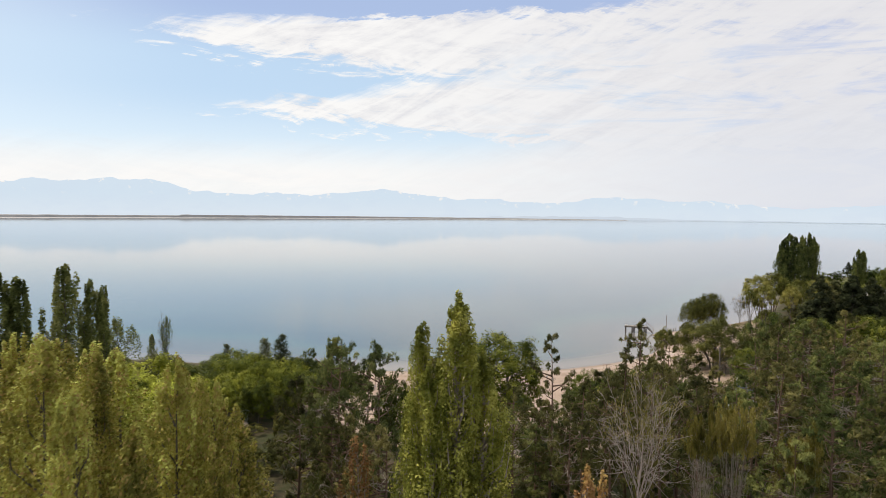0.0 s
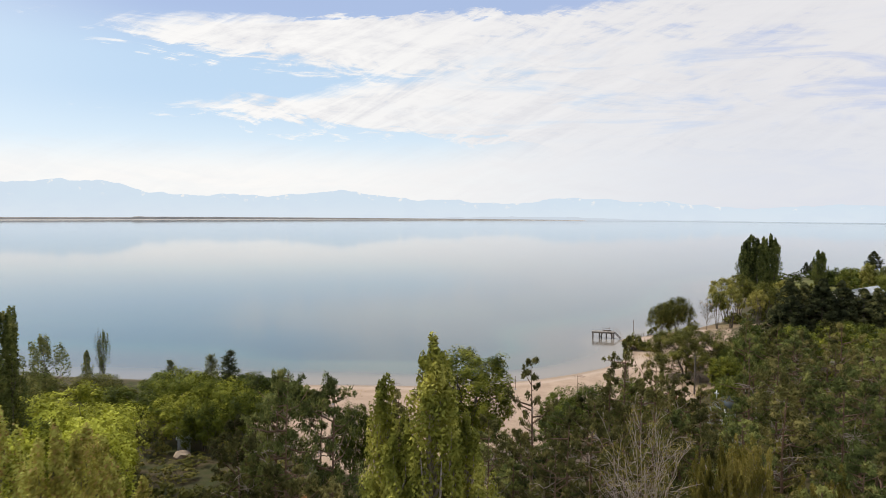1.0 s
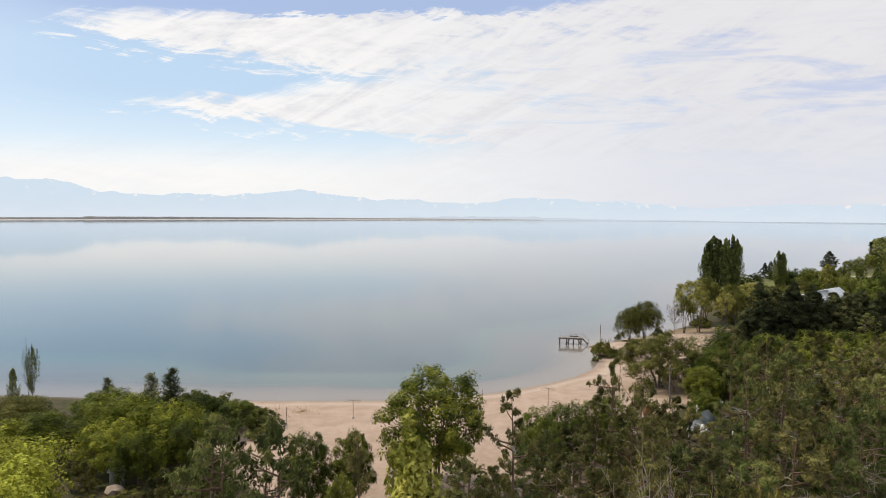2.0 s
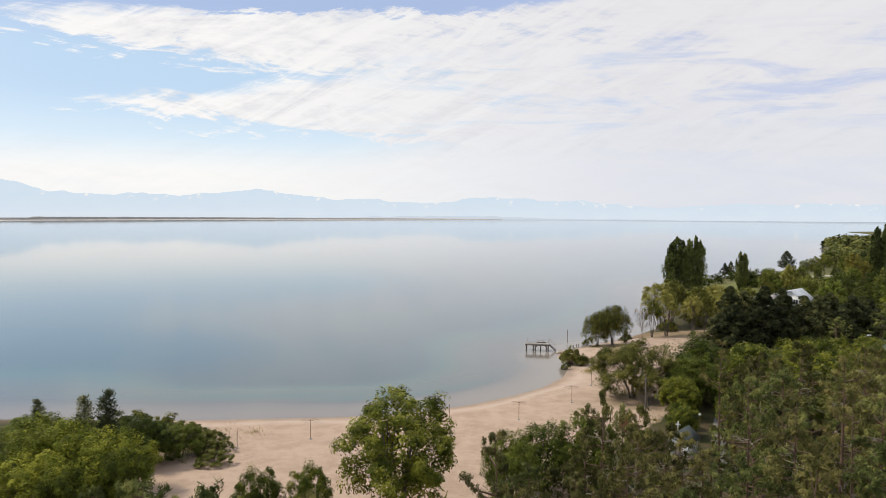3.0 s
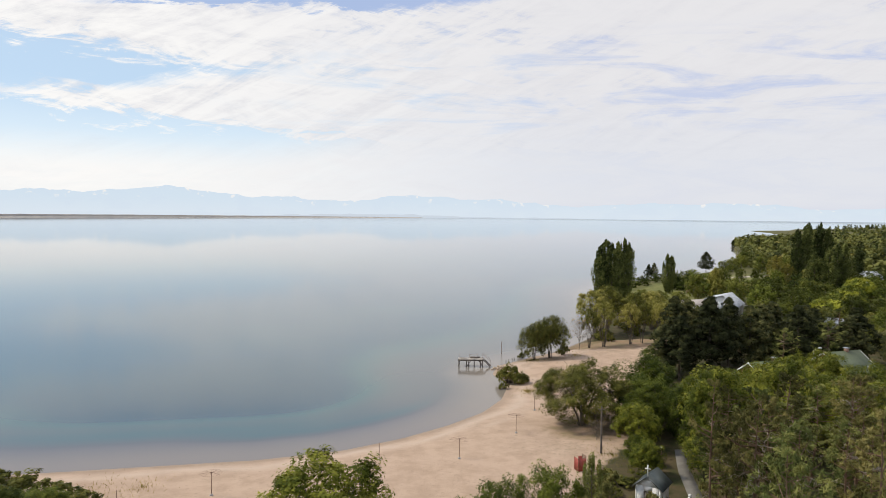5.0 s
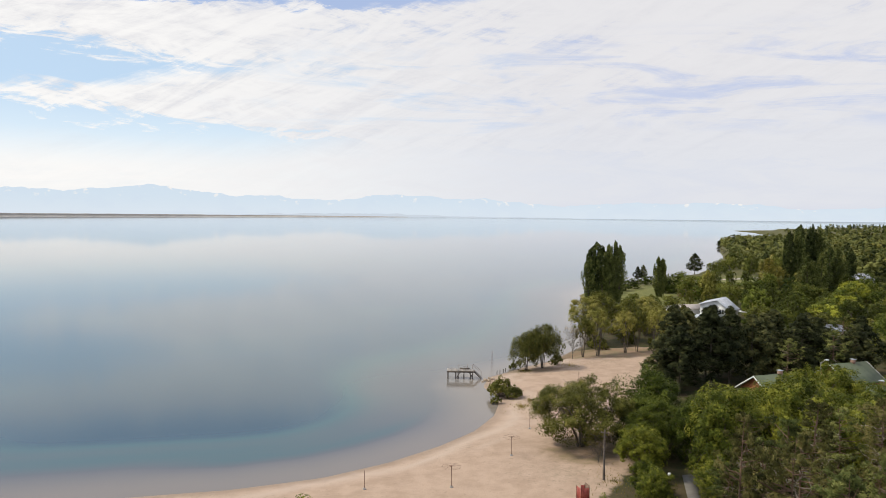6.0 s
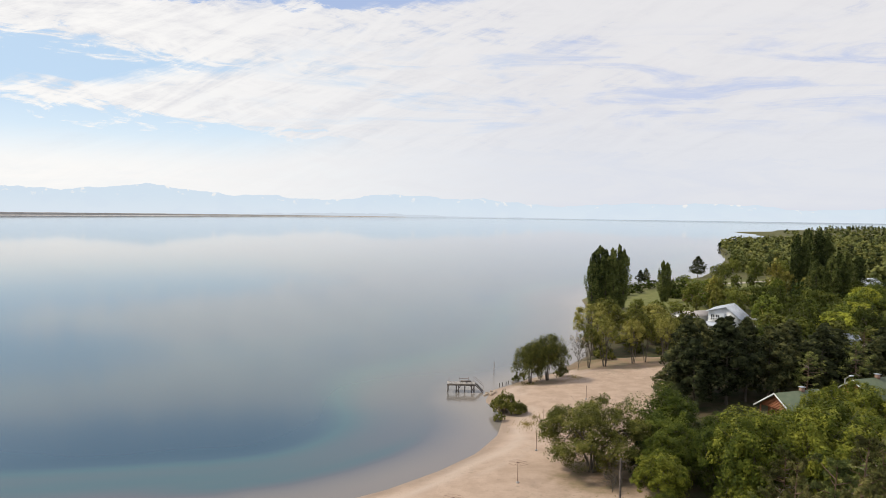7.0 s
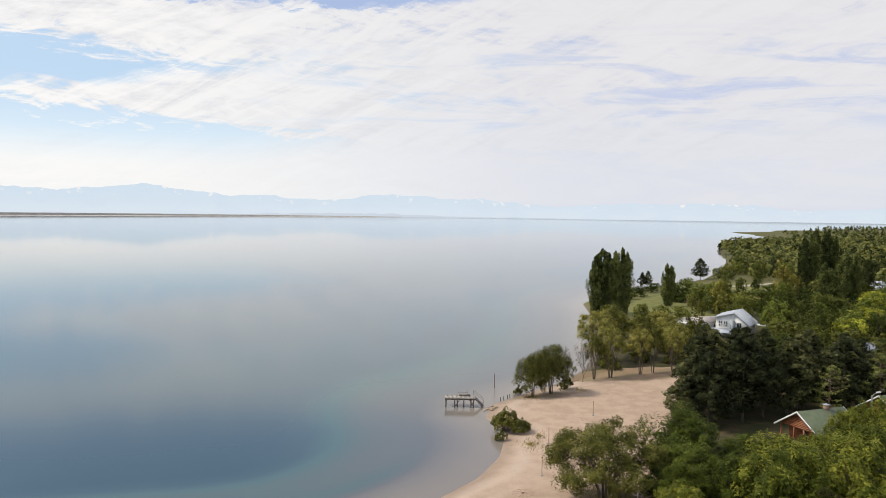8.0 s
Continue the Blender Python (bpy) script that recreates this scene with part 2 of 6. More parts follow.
M_GROUND, M_WATER = ground_material(), water_material()
# pale blues carry the distance haze; neither range is lit by the sun
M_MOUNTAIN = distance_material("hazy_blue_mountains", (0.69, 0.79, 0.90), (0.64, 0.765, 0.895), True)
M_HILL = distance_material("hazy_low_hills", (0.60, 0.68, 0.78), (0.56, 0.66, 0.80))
M_SPIT = surface("far_shore_scrub", (0.33, 0.31, 0.27), (0.44, 0.40, 0.35), 0.02, 0.9, 0.0)
M_SPITSAND = surface("far_shore_sand", (0.62, 0.56, 0.48), (0.70, 0.64, 0.56), 0.02, 0.9, 0.0)
M_PINEBARK = surface("orange_pine_bark", (0.11, 0.065, 0.04), (0.24, 0.145, 0.09), 3.0, 0.9, 0.6, 0.02, 25.0, (1, 1, 0.3))
M_BARK = surface("grey_brown_bark", (0.07, 0.055, 0.04), (0.17, 0.14, 0.105), 3.0, 0.9, 0.6, 0.02, 25.0, (1, 1, 0.3))
M_PALEBARK = surface("pale_birch_bark", (0.34, 0.265, 0.215), (0.52, 0.42, 0.345), 2.0, 0.8, 0.3, 0.01, 20.0, (1, 1, 0.4))
M_DEADWOOD = surface("bleached_dead_wood", (0.27, 0.21, 0.16), (0.46, 0.38, 0.30), 3.0, 0.9, 0.4, 0.01, 30.0, (1, 1, 0.4))
M_PINE = foliage("pine_needles", (0.020, 0.030, 0.012), (0.064, 0.082, 0.034), (0.14, 0.155, 0.072), (0.20, 0.115, 0.055), 0.08, 0.15, 0.9, 0.06)
M_GREENPINE = foliage("fresh_pine_needles", (0.020, 0.036, 0.014), (0.064, 0.10, 0.04), (0.155, 0.20, 0.082), (0.21, 0.11, 0.05), 0.05, 0.15, 0.9, 0.06)
M_DARKPINE = foliage("dark_pine_needles", (0.012, 0.021, 0.013), (0.034, 0.050, 0.029), (0.078, 0.096, 0.048), None, 0, 0.1, 0.9, 0.04)
M_SPRUCE = foliage("blue_green_spruce_needles", (0.028, 0.05, 0.028), (0.062, 0.095, 0.055), (0.12, 0.15, 0.085), None, 0, 0.2)
M_POPLAR = foliage("poplar_leaves", (0.04, 0.066, 0.024), (0.092, 0.135, 0.05), (0.165, 0.205, 0.088), vary=0.18)
M_DARKPOPLAR = foliage("dark_poplar_leaves", (0.024, 0.042, 0.019), (0.052, 0.083, 0.034), (0.095, 0.132, 0.052))
M_YOUNGPOPLAR = foliage("young_poplar_leaves", (0.06, 0.095, 0.02), (0.16, 0.21, 0.048), (0.28, 0.33, 0.10), vary=0.15)
M_YELLOW = foliage("yellowing_poplar_leaves", (0.085, 0.108, 0.028), (0.22, 0.25, 0.066), (0.38, 0.40, 0.12), (0.42, 0.27, 0.09), 0.27)
M_WILLOW = foliage("willow_leaves", (0.022, 0.034, 0.010), (0.062, 0.084, 0.024), (0.13, 0.152, 0.05), vary=0.16)
M_OLIVE = foliage("olive_green_leaves", (0.042, 0.062, 0.016), (0.10, 0.13, 0.034), (0.17, 0.195, 0.068))
M_ROUND = foliage("bright_maple_leaves", (0.016, 0.032, 0.006), (0.050, 0.080, 0.014), (0.135, 0.175, 0.034), (0.28, 0.26, 0.04), 0.05, vary=0.22)
M_BUSHY = foliage("fresh_green_leaves", (0.03, 0.055, 0.009), (0.095, 0.14, 0.02), (0.19, 0.24, 0.04))
M_DEEP = foliage("deep_green_leaves", (0.012, 0.026, 0.007), (0.034, 0.060, 0.012), (0.08, 0.118, 0.026))
M_SHRUB = foliage("shrub_leaves", (0.025, 0.04, 0.012), (0.065, 0.085, 0.025), (0.13, 0.14, 0.05), (0.22, 0.15, 0.06), 0.08)
M_MOUND = foliage("yellow_green_willow_leaves", (0.07, 0.11, 0.016), (0.18, 0.24, 0.036), (0.31, 0.37, 0.07))
M_MIDWOOD = foliage("dull_garden_tree_leaves", (0.020, 0.036, 0.010), (0.057, 0.087, 0.022), (0.115, 0.152, 0.042), None, 0, 0.2, 0.5)
M_FARWOOD = foliage("far_woodland_leaves", (0.020, 0.036, 0.015), (0.056, 0.085, 0.034), (0.108, 0.142, 0.056), None, 0, 0.15, 0.09, speck=0.1, tone=True)
M_FARPOPLAR = foliage("far_poplar_leaves", (0.024, 0.038, 0.015), (0.055, 0.078, 0.028), (0.105, 0.13, 0.046), None, 0, 0.15, 0.09, speck=0.1, tone=True)
M_FAROLIVE = foliage("far_olive_leaves", (0.042, 0.062, 0.022), (0.10, 0.13, 0.042), (0.17, 0.195, 0.076), None, 0, 0.15, 0.09, speck=0.1, tone=True)
M_BIRCHLEAF = foliage("sparse_birch_leaves", (0.08, 0.075, 0.03), (0.15, 0.135, 0.055), (0.22, 0.19, 0.09), (0.26, 0.15, 0.06), 0.15)
M_SAPLING = foliage("thinning_sapling_leaves", (0.055, 0.07, 0.018), (0.12, 0.135, 0.04), (0.20, 0.21, 0.075), (0.26, 0.15, 0.06), 0.12)
M_ORANGE = foliage("orange_dying_leaves", (0.12, 0.075, 0.045), (0.21, 0.14, 0.075), (0.34, 0.25, 0.11))
M_WOOD = surface("weathered_pier_timber", (0.10, 0.08, 0.065), (0.24, 0.20, 0.165), 2.5, 0.85, 0.5, 0.01, 40.0)
M_DECK = surface("pale_weathered_deck_boards", (0.30, 0.26, 0.22), (0.46, 0.41, 0.35), 2.5, 0.85, 0.5, 0.01, 40.0)
M_RUST = surface("rusty_brown_steel", (0.16, 0.09, 0.06), (0.28, 0.18, 0.12), 5.0, 0.75, 0.3, 0.003, 60.0)
M_LOG = surface("red_brown_log_cladding", (0.27, 0.085, 0.035), (0.38, 0.14, 0.06), 2.0, 0.6, 0.4, 0.01, 30.0, (0.3, 0.3, 1))
M_GREENROOF = surface("moss_green_roofing", (0.075, 0.098, 0.052), (0.115, 0.138, 0.078), 1.2, 0.7, 0.3, 0.01, 20.0)
M_DARKROOF = surface("dark_green_sheet_roof", (0.035, 0.045, 0.042), (0.06, 0.075, 0.07), 2.0, 0.5, 0.2, 0.005, 30.0)
M_WHITE = surface("whitewashed_wall", (0.66, 0.65, 0.62), (0.80, 0.79, 0.76), 1.5, 0.8, 0.3, 0.005, 40.0)
M_TRIM = surface("white_painted_trim", (0.70, 0.69, 0.66), (0.82, 0.81, 0.78), 3.0, 0.5, 0.1, 0.002, 40.0)
M_BEIGEROOF = surface("beige_sheet_roof", (0.40, 0.34, 0.29), (0.52, 0.46, 0.41), 0.8, 0.7, 0.2, 0.01, 20.0)
M_GREYROOF = surface("grey_corrugated_sheet", (0.42, 0.44, 0.47), (0.56, 0.58, 0.61), 0.8, 0.5, 0.2, 0.01, 20.0)
M_BRICK = surface("worn_brick", (0.30, 0.16, 0.11), (0.42, 0.27, 0.19), 2.0, 0.9, 0.5, 0.01, 30.0)
M_RED = surface("faded_red_sheet_metal", (0.30, 0.05, 0.035), (0.42, 0.10, 0.07), 2.0, 0.55, 0.2, 0.004, 40.0)
M_GREYMETAL = surface("dull_grey_metal", (0.30, 0.33, 0.35), (0.45, 0.47, 0.49), 2.0, 0.55, 0.2, 0.003, 40.0)
M_STONE = surface("tan_boulder", (0.34, 0.25, 0.17), (0.46, 0.36, 0.26), 1.5, 0.9, 0.7, 0.04, 20.0)
M_PATH = surface("grey_worn_concrete", (0.12, 0.11, 0.09), (0.19, 0.175, 0.15), 0.8, 0.9, 0.4, 0.01, 25.0)
M_POLE = surface("grey_concrete_pole", (0.34, 0.31, 0.28), (0.48, 0.45, 0.41), 2.0, 0.85, 0.3, 0.005, 30.0)
M_DIRT = surface("pale_sandy_track", (0.40, 0.34, 0.27), (0.52, 0.45, 0.37), 0.4, 0.95, 0.3, 0.01, 8.0)
M_DRYGRASS = foliage("dry_grass_blades", (0.07, 0.085, 0.025), (0.13, 0.145, 0.05), (0.21, 0.21, 0.09))
M_GLASS, gt, gb = material("dark_window_glass")
gb.inputs["Base Color"].default_value, gb.inputs["Roughness"].default_value = rgb(0.03, 0.035, 0.04), 0.08

# ---- shape helpers ----
class Soup:
    """Collects quads of one mesh."""

    def __init__(self):
        self.v, self.f, self.n = [], [], 0

    def add(self, verts, faces):
        verts = np.asarray(verts, float)
        self.v.append(verts)
        self.f.append(np.asarray(faces, int) + self.n)
        self.n += len(verts)

    def tube(self, pts, r0, r1, sides=5):
        pts = np.asarray(pts, float)
        k = len(pts)
        d = np.gradient(pts, axis=0)
        d /= np.linalg.norm(d, axis=1)[:, None] + 1e-9
        ref = np.where(np.abs(d[:, 2:3]) > 0.9, [[1.0, 0, 0]], [[0, 0, 1.0]])
        a = np.cross(d, ref)
        a /= np.linalg.norm(a, axis=1)[:, None]
        b = np.cross(d, a)
        ang = np.arange(sides) * 2 * math.pi / sides
        r = np.linspace(r0, r1, k)[:, None, None]
        ring = pts[:, None] + r * (np.cos(ang)[None, :, None] * a[:, None] + np.sin(ang)[None, :, None] * b[:, None])
        i, j = np.meshgrid(np.arange(k - 1), np.arange(sides), indexing="ij")
        j2 = (j + 1) % sides
        q = np.stack([i * sides + j, i * sides + j2, (i + 1) * sides + j2, (i + 1) * sides + j], -1).reshape(-1, 4)
        self.add(ring.reshape(-1, 3), q)

    def box(self, x0, y0, z0, x1, y1, z1, turn=None):
        v = np.array([(x, y, z) for z in (z0, z1) for x, y in ((x0, y0), (x1, y0), (x1, y1), (x0, y1))], float)
        if turn is not None:
            v = np.array([turn @ Vector(p) for p in v])
        self.add(v, [(3, 2, 1, 0), (4, 5, 6, 7), (0, 1, 5, 4), (1, 2, 6, 5), (2, 3, 7, 6), (3, 0, 4, 7)])

    def leaves(self, rng, centres, radii, per, size, aspect=0.55, out=0.7, up=0.45, droop=0.0, inner=0.3, mess=0.75):
        centres, radii = np.asarray(centres, float), np.asarray(radii, float)
        if radii.ndim == 1:
            radii = np.repeat(radii[:, None], 3, 1)
        c, r = np.repeat(centres, per, 0), np.repeat(radii, per, 0)
        n = len(c)
        d = rng.normal(size=(n, 3))
        d /= np.linalg.norm(d, axis=1)[:, None]
        p = c + d * r * rng.uniform(inner ** 2, 1.0, (n, 1)) ** 0.5
        nor = d * out + np.array([0, 0, up]) + rng.normal(size=(n, 3)) * mess
        nor /= np.linalg.norm(nor, axis=1)[:, None]
        t = np.cross(nor, rng.normal(size=(n, 3))) 
        t /= np.linalg.norm(t, axis=1)[:, None] + 1e-9
        t[:, 2] -= droop
        t /= np.linalg.norm(t, axis=1)[:, None] + 1e-9
        b = np.cross(nor, t)
        b /= np.linalg.norm(b, axis=1)[:, None] + 1e-9
        s = size * rng.uniform(0.6, 1.35, (n, 1))
        v = np.stack([p + t * s, p - t * s * 0.6 + b * s * aspect, p - t * s * 0.6 - b * s * aspect], 1).reshape(-1, 3)
        self.add(v, np.arange(3 * n).reshape(-1, 3))

    def mass(self, rng, boughs, radii, mid, subs, per, size, aspect=0.5, mess=0.3, droop=0.0, up=0.55, bias=0.75, flat=0.8, tight=0.48):
        """Boughs, each a cluster of small leaf tufts on its outer and upper side; the leaves lie along the surface of the tufts."""
        c, rb = np.repeat(np.asarray(boughs, float), subs, 0), np.repeat(np.asarray(radii, float), subs)[:, None]
        n = len(c)
        o = c - np.asarray(mid, float)
        o /= np.linalg.norm(o, axis=1)[:, None] + 1e-9
        d = rng.normal(size=(n, 3)) + o * bias * 1.6 + np.array([0, 0, up])
        d /= np.linalg.norm(d, axis=1)[:, None]
        c = c + d * rb * rng.uniform(0.35, 0.95, (n, 1)) * np.array([1, 1, flat])
        rs = rb * rng.uniform(0.65, 1.3, (n, 1)) * tight
        c, d, rs = np.repeat(c, per, 0), np.repeat(d, per, 0), np.repeat(rs, per, 0)
        n = len(c)
        e = rng.normal(size=(n, 3))
        e /= np.linalg.norm(e, axis=1)[:, None]
        e += d * 0.55
        e /= np.linalg.norm(e, axis=1)[:, None]
        p = c + e * rs * rng.uniform(0.25, 1.0, (n, 1)) ** 0.5 * np.array([1, 1, flat])
        nor = e * 0.8 + d * 0.5 + np.array([0, 0, up]) + rng.normal(size=(n, 3)) * mess
        nor /= np.linalg.norm(nor, axis=1)[:, None]
        t = np.cross(nor, rng.normal(size=(n, 3)))
        t[:, 2] -= droop * np.linalg.norm(t, axis=1)
        t /= np.linalg.norm(t, axis=1)[:, None] + 1e-9
        b = np.cross(nor, t)
        b /= np.linalg.norm(b, axis=1)[:, None] + 1e-9
        s = size * rng.uniform(0.6, 1.35, (n, 1))
        v = np.stack([p + t * s, p - t * s * 0.6 + b * s * aspect, p - t * s * 0.6 - b * s * aspect], 1).reshape(-1, 3)
        self.add(v, np.arange(3 * n).reshape(-1, 3))

    def needles(self, rng, tips, dirs, per, length, width):
        tips, dirs = np.asarray(tips, float), np.asarray(dirs, float)
        c, d0 = np.repeat(tips, per, 0), np.repeat(dirs, per, 0)
        n = len(c)
        d = d0 * 0.9 + rng.normal(size=(n, 3)) * 0.5 + np.array([0, 0, 0.3])
        d /= np.linalg.norm(d, axis=1)[:, None]
        b = np.cross(d, rng.normal(size=(n, 3)) * 0.55 + np.array([0, 0, 1.0]))
        b /= np.linalg.norm(b, axis=1)[:, None] + 1e-9
        L = length * rng.uniform(0.6, 1.3, (n, 1))
        c = c + rng.normal(size=(n, 3)) * length * 0.5 * np.array([1, 1, 0.6])
        v = np.stack([c + b * width, c + d * L, c - b * width], 1).reshape(-1, 3)
        self.add(v, np.arange(3 * n).reshape(-1, 3))

    def mesh(self, name, mat, smooth=False):
        v, f = np.concatenate(self.v), np.concatenate(self.f)
        me = bpy.data.meshes.new(name)
        me.vertices.add(len(v))
        me.vertices.foreach_set("co", v.astype(np.float32).ravel())
        me.loops.add(f.size)
        me.loops.foreach_set("vertex_index", f.astype(np.int32).ravel())
        me.polygons.add(len(f))
        me.polygons.foreach_set("loop_start", (np.arange(len(f)) * f.shape[1]).astype(np.int32))
        if smooth:
            me.polygons.foreach_set("use_smooth", np.ones(len(f), bool))
        me.update(calc_edges=True)
        me.validate()
        me.materials.append(mat)
        return me


def part(name, soup, mat, parent, label="", smooth=False):
    ob = new(name, soup.mesh(name, mat, smooth))
    ob.parent = parent
    if label:
        tagged(ob, label)
    return ob


def box_part(name, mat, parent, *b, label=""):
    s = Soup()
    s.box(*b)
    return part(name, s, mat, parent, label)


def curve_pts(a, b, bend, rng, k=5):
    a, b = np.asarray(a, float), np.asarray(b, float)
    u = np.linspace(0, 1, k)[:, None]
    return a + (b - a) * u + np.asarray(bend) * (u * (1 - u) * 4) + rng.normal(size=(k, 3)) * 0.02 * np.linalg.norm(b - a) * (u * (1 - u) * 4)


# ---- the lie of the land ----
SHORE = [(-4900, -900), (-900, 40), (-300, 95), (-120, 107), (-45, 110), (-33, 112), (-21, 114), (-12, 117), (-5, 121.5), (1, 127), (6, 133),
         (9.5, 140), (11, 146), (11.3, 151), (10, 157), (12, 164), (16, 168), (19, 171.5), (25, 177), (30, 184), (36, 193), (44, 215),
         (50, 240), (55, 262), (60, 290), (75, 320), (110, 355), (138, 377), (165, 420), (199, 479), (225, 540), (257, 607), (285, 680), (300, 726)]
SHORE_FAR = [(325, 745), (400, 800), (520, 1050), (620, 1350), (691, 1455), (730, 1490), (900, 1640), (1300, 2000), (2400, 3000), (4900, 4600),
             (4900, -4900), (-4900, -4900)]
SAND = [(-47, 113), (-41, 104), (-38, 95), (-37, 86), (-30, 80), (-22, 74), (-12, 70), (-2, 72), (5, 84), (10, 96), (13, 104), (19, 112), (24, 122),
        (27, 133), (32, 145), (38, 155), (45, 166), (53, 176), (54, 186), (40, 188), (26, 176), (14, 174), (0, 165), (-5, 150), (-12, 125)]
LAKE_EDGE = np.array(SHORE + SHORE_FAR, float)
SAND_EDGE = np.array(SAND, float)


def signed(poly, x, y):
    """Distance to a closed outline, positive inside."""
    x, y = np.asarray(x, float), np.asarray(y, float)
    best, inside = np.full(x.shape, 1e9), np.zeros(x.shape, bool)
    for (ax, ay), (bx, by) in zip(poly, np.roll(poly, -1, 0)):
        dx, dy = bx - ax, by - ay
        u = np.clip(((x - ax) * dx + (y - ay) * dy) / (dx * dx + dy * dy), 0, 1)
        best = np.minimum(best, np.hypot(x - ax - u * dx, y - ay - u * dy))
        if ay != by:
            inside ^= ((ay > y) != (by > y)) & (x < (y - ay) * dx / dy + ax)
    return np.where(inside, best, -best)


def swell(x, y):
    return 0.5 * np.sin(x * 0.31 + 1.3 * np.sin(y * 0.17)) * np.sin(y * 0.27 + np.sin(x * 0.11))


def land_height(x, y):
    d = signed(LAKE_EDGE, x, y)
    up = 0.95 * (1 - np.exp(-np.maximum(d, 0) / 9)) + 0.012 * np.clip(d, 0, 110)
    up = up + swell(np.asarray(x, float), np.asarray(y, float)) * 0.16 * np.clip(d / 12, 0, 1)
    return np.where(d > 0, up, np.maximum(d * 0.12, -6.0))


def hz(x, y):
    return float(land_height(np.array([x]), np.array([y]))[0])


def spaced(fine0, fine1, step_m, far0, far1, grow=1.16):
    mid = list(np.arange(fine0, fine1 + 0.01, step_m))
    lo, s = [], step_m
    p = fine0
    while p > far0:
        s *= grow
        p = max(p - s, far0)
        lo.append(p)
    hi, s, p = [], step_m, fine1
    while p < far1:
        s *= grow
        p = min(p + s, far1)
        hi.append(p)
    return np.array(lo[::-1] + mid + hi)


def sheet(name, xs, ys, height, mat, fields):
    X, Y = np.meshgrid(xs, ys)
    Z = height(X, Y)
    s = Soup()
    nx, ny = len(xs), len(ys)
    i, j = np.meshgrid(np.arange(nx - 1), np.arange(ny - 1))
    k = j * nx + i
    s.add(np.stack([X, Y, Z], -1).reshape(-1, 3), np.stack([k, k + 1, k + nx + 1, k + nx], -1).reshape(-1, 4))
    ob = new(name, s.mesh(name, mat, True))
    for key, fn in fields.items():
        a = ob.data.attributes.new(key, "FLOAT", "POINT")
        a.data.foreach_set("value", fn(X, Y).astype(np.float32).ravel())
    return ob


def ease(v, a, b):
    u = np.clip((v - a) / (b - a), 0, 1)
    return u * u * (3 - 2 * u)


def meadow(x, y):
    a = ease(-np.hypot((x - 82) / 22, (y - 280) / 32), -1.2, -0.7)
    b = ease(-np.hypot((x - 138) / 36, (y - 334) / 26), -1.2, -0.7)
    d = ease(y, 230, 260) * 0.35
    return np.clip(a + b + d, 0, 1)


def grove_litter(x, y):
    return ease(-np.hypot((x - 39) / 15, (y - 182) / 6), -1.3, -0.6) + 0.8 * ease(-np.hypot((x - 21) / 6, (y - 168) / 3), -1.2, -0.6) + 0.7 * ease(-np.hypot((x - 19) / 7, (y - 122) / 6), -1.3, -0.6)


def shore_rim(x, y):
    d = signed(LAKE_EDGE, x, y) + 0.5 * np.sin(x * 0.4) + 0.4 * np.sin(y * 0.5)
    return np.exp(-((d - 2.6) / 1.0) ** 2) + 0.6 * np.exp(-((d - 5.2) / 0.5) ** 2) * ease(x, 2, 8)


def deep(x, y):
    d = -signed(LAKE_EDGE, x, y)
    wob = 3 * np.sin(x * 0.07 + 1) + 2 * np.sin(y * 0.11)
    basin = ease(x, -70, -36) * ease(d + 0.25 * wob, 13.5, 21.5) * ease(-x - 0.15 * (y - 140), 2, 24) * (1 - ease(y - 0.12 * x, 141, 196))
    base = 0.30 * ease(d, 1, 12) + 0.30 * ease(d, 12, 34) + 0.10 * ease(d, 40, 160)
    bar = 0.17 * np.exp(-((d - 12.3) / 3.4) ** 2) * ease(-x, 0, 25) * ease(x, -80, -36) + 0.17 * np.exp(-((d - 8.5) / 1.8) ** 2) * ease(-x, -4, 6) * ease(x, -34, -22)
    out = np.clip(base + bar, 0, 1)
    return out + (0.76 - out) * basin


def ruffle(x, y):
    """Small ripples in the shallows of the bay, and wind on the open lake towards the far right."""
    return 0.55 * (1 - ease(y, 150, 420)) + ease(y + 1.3 * x, 4200, 6400)


gx, gy = spaced(-62, 92, 1.4, -4900, 4900), spaced(60, 205, 1.4, -4900, 4850)
ground = tagged(sheet("ground", gx, gy, land_height, M_GROUND, {
    "sand": lambda x, y: ease(signed(SAND_EDGE, x, y), -2.5, 2.5),
    "meadow": meadow, "litter": grove_litter, "rim": shore_rim,
    "wet": lambda x, y: ease(-np.abs(signed(LAKE_EDGE, x, y) - 0.3), -1.6, -0.2)}),
    "pale pinkish sand beach running into shaded forest floor", "ground", kind="structure")
wx, wy = spaced(-90, 40, 1.5, -4880, 4880, 1.12), spaced(108, 190, 1.5, -900, 4840, 1.1)
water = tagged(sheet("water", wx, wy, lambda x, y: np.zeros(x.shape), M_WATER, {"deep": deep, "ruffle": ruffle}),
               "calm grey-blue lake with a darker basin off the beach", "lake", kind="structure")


def ridge_height(az, top):
    f = sum(math.sin(az * k * 0.9 + k * 2.3) / k for k in (0.35, 0.8, 1.7, 3.1, 5.3, 9.7))
    return top * (1 + 0.055 * f) + 3.0 * noise.noise((az * 1.3, 1.7, 0)) * 2 + 2.5 * noise.noise((az * 4.1, 5.2, 0))


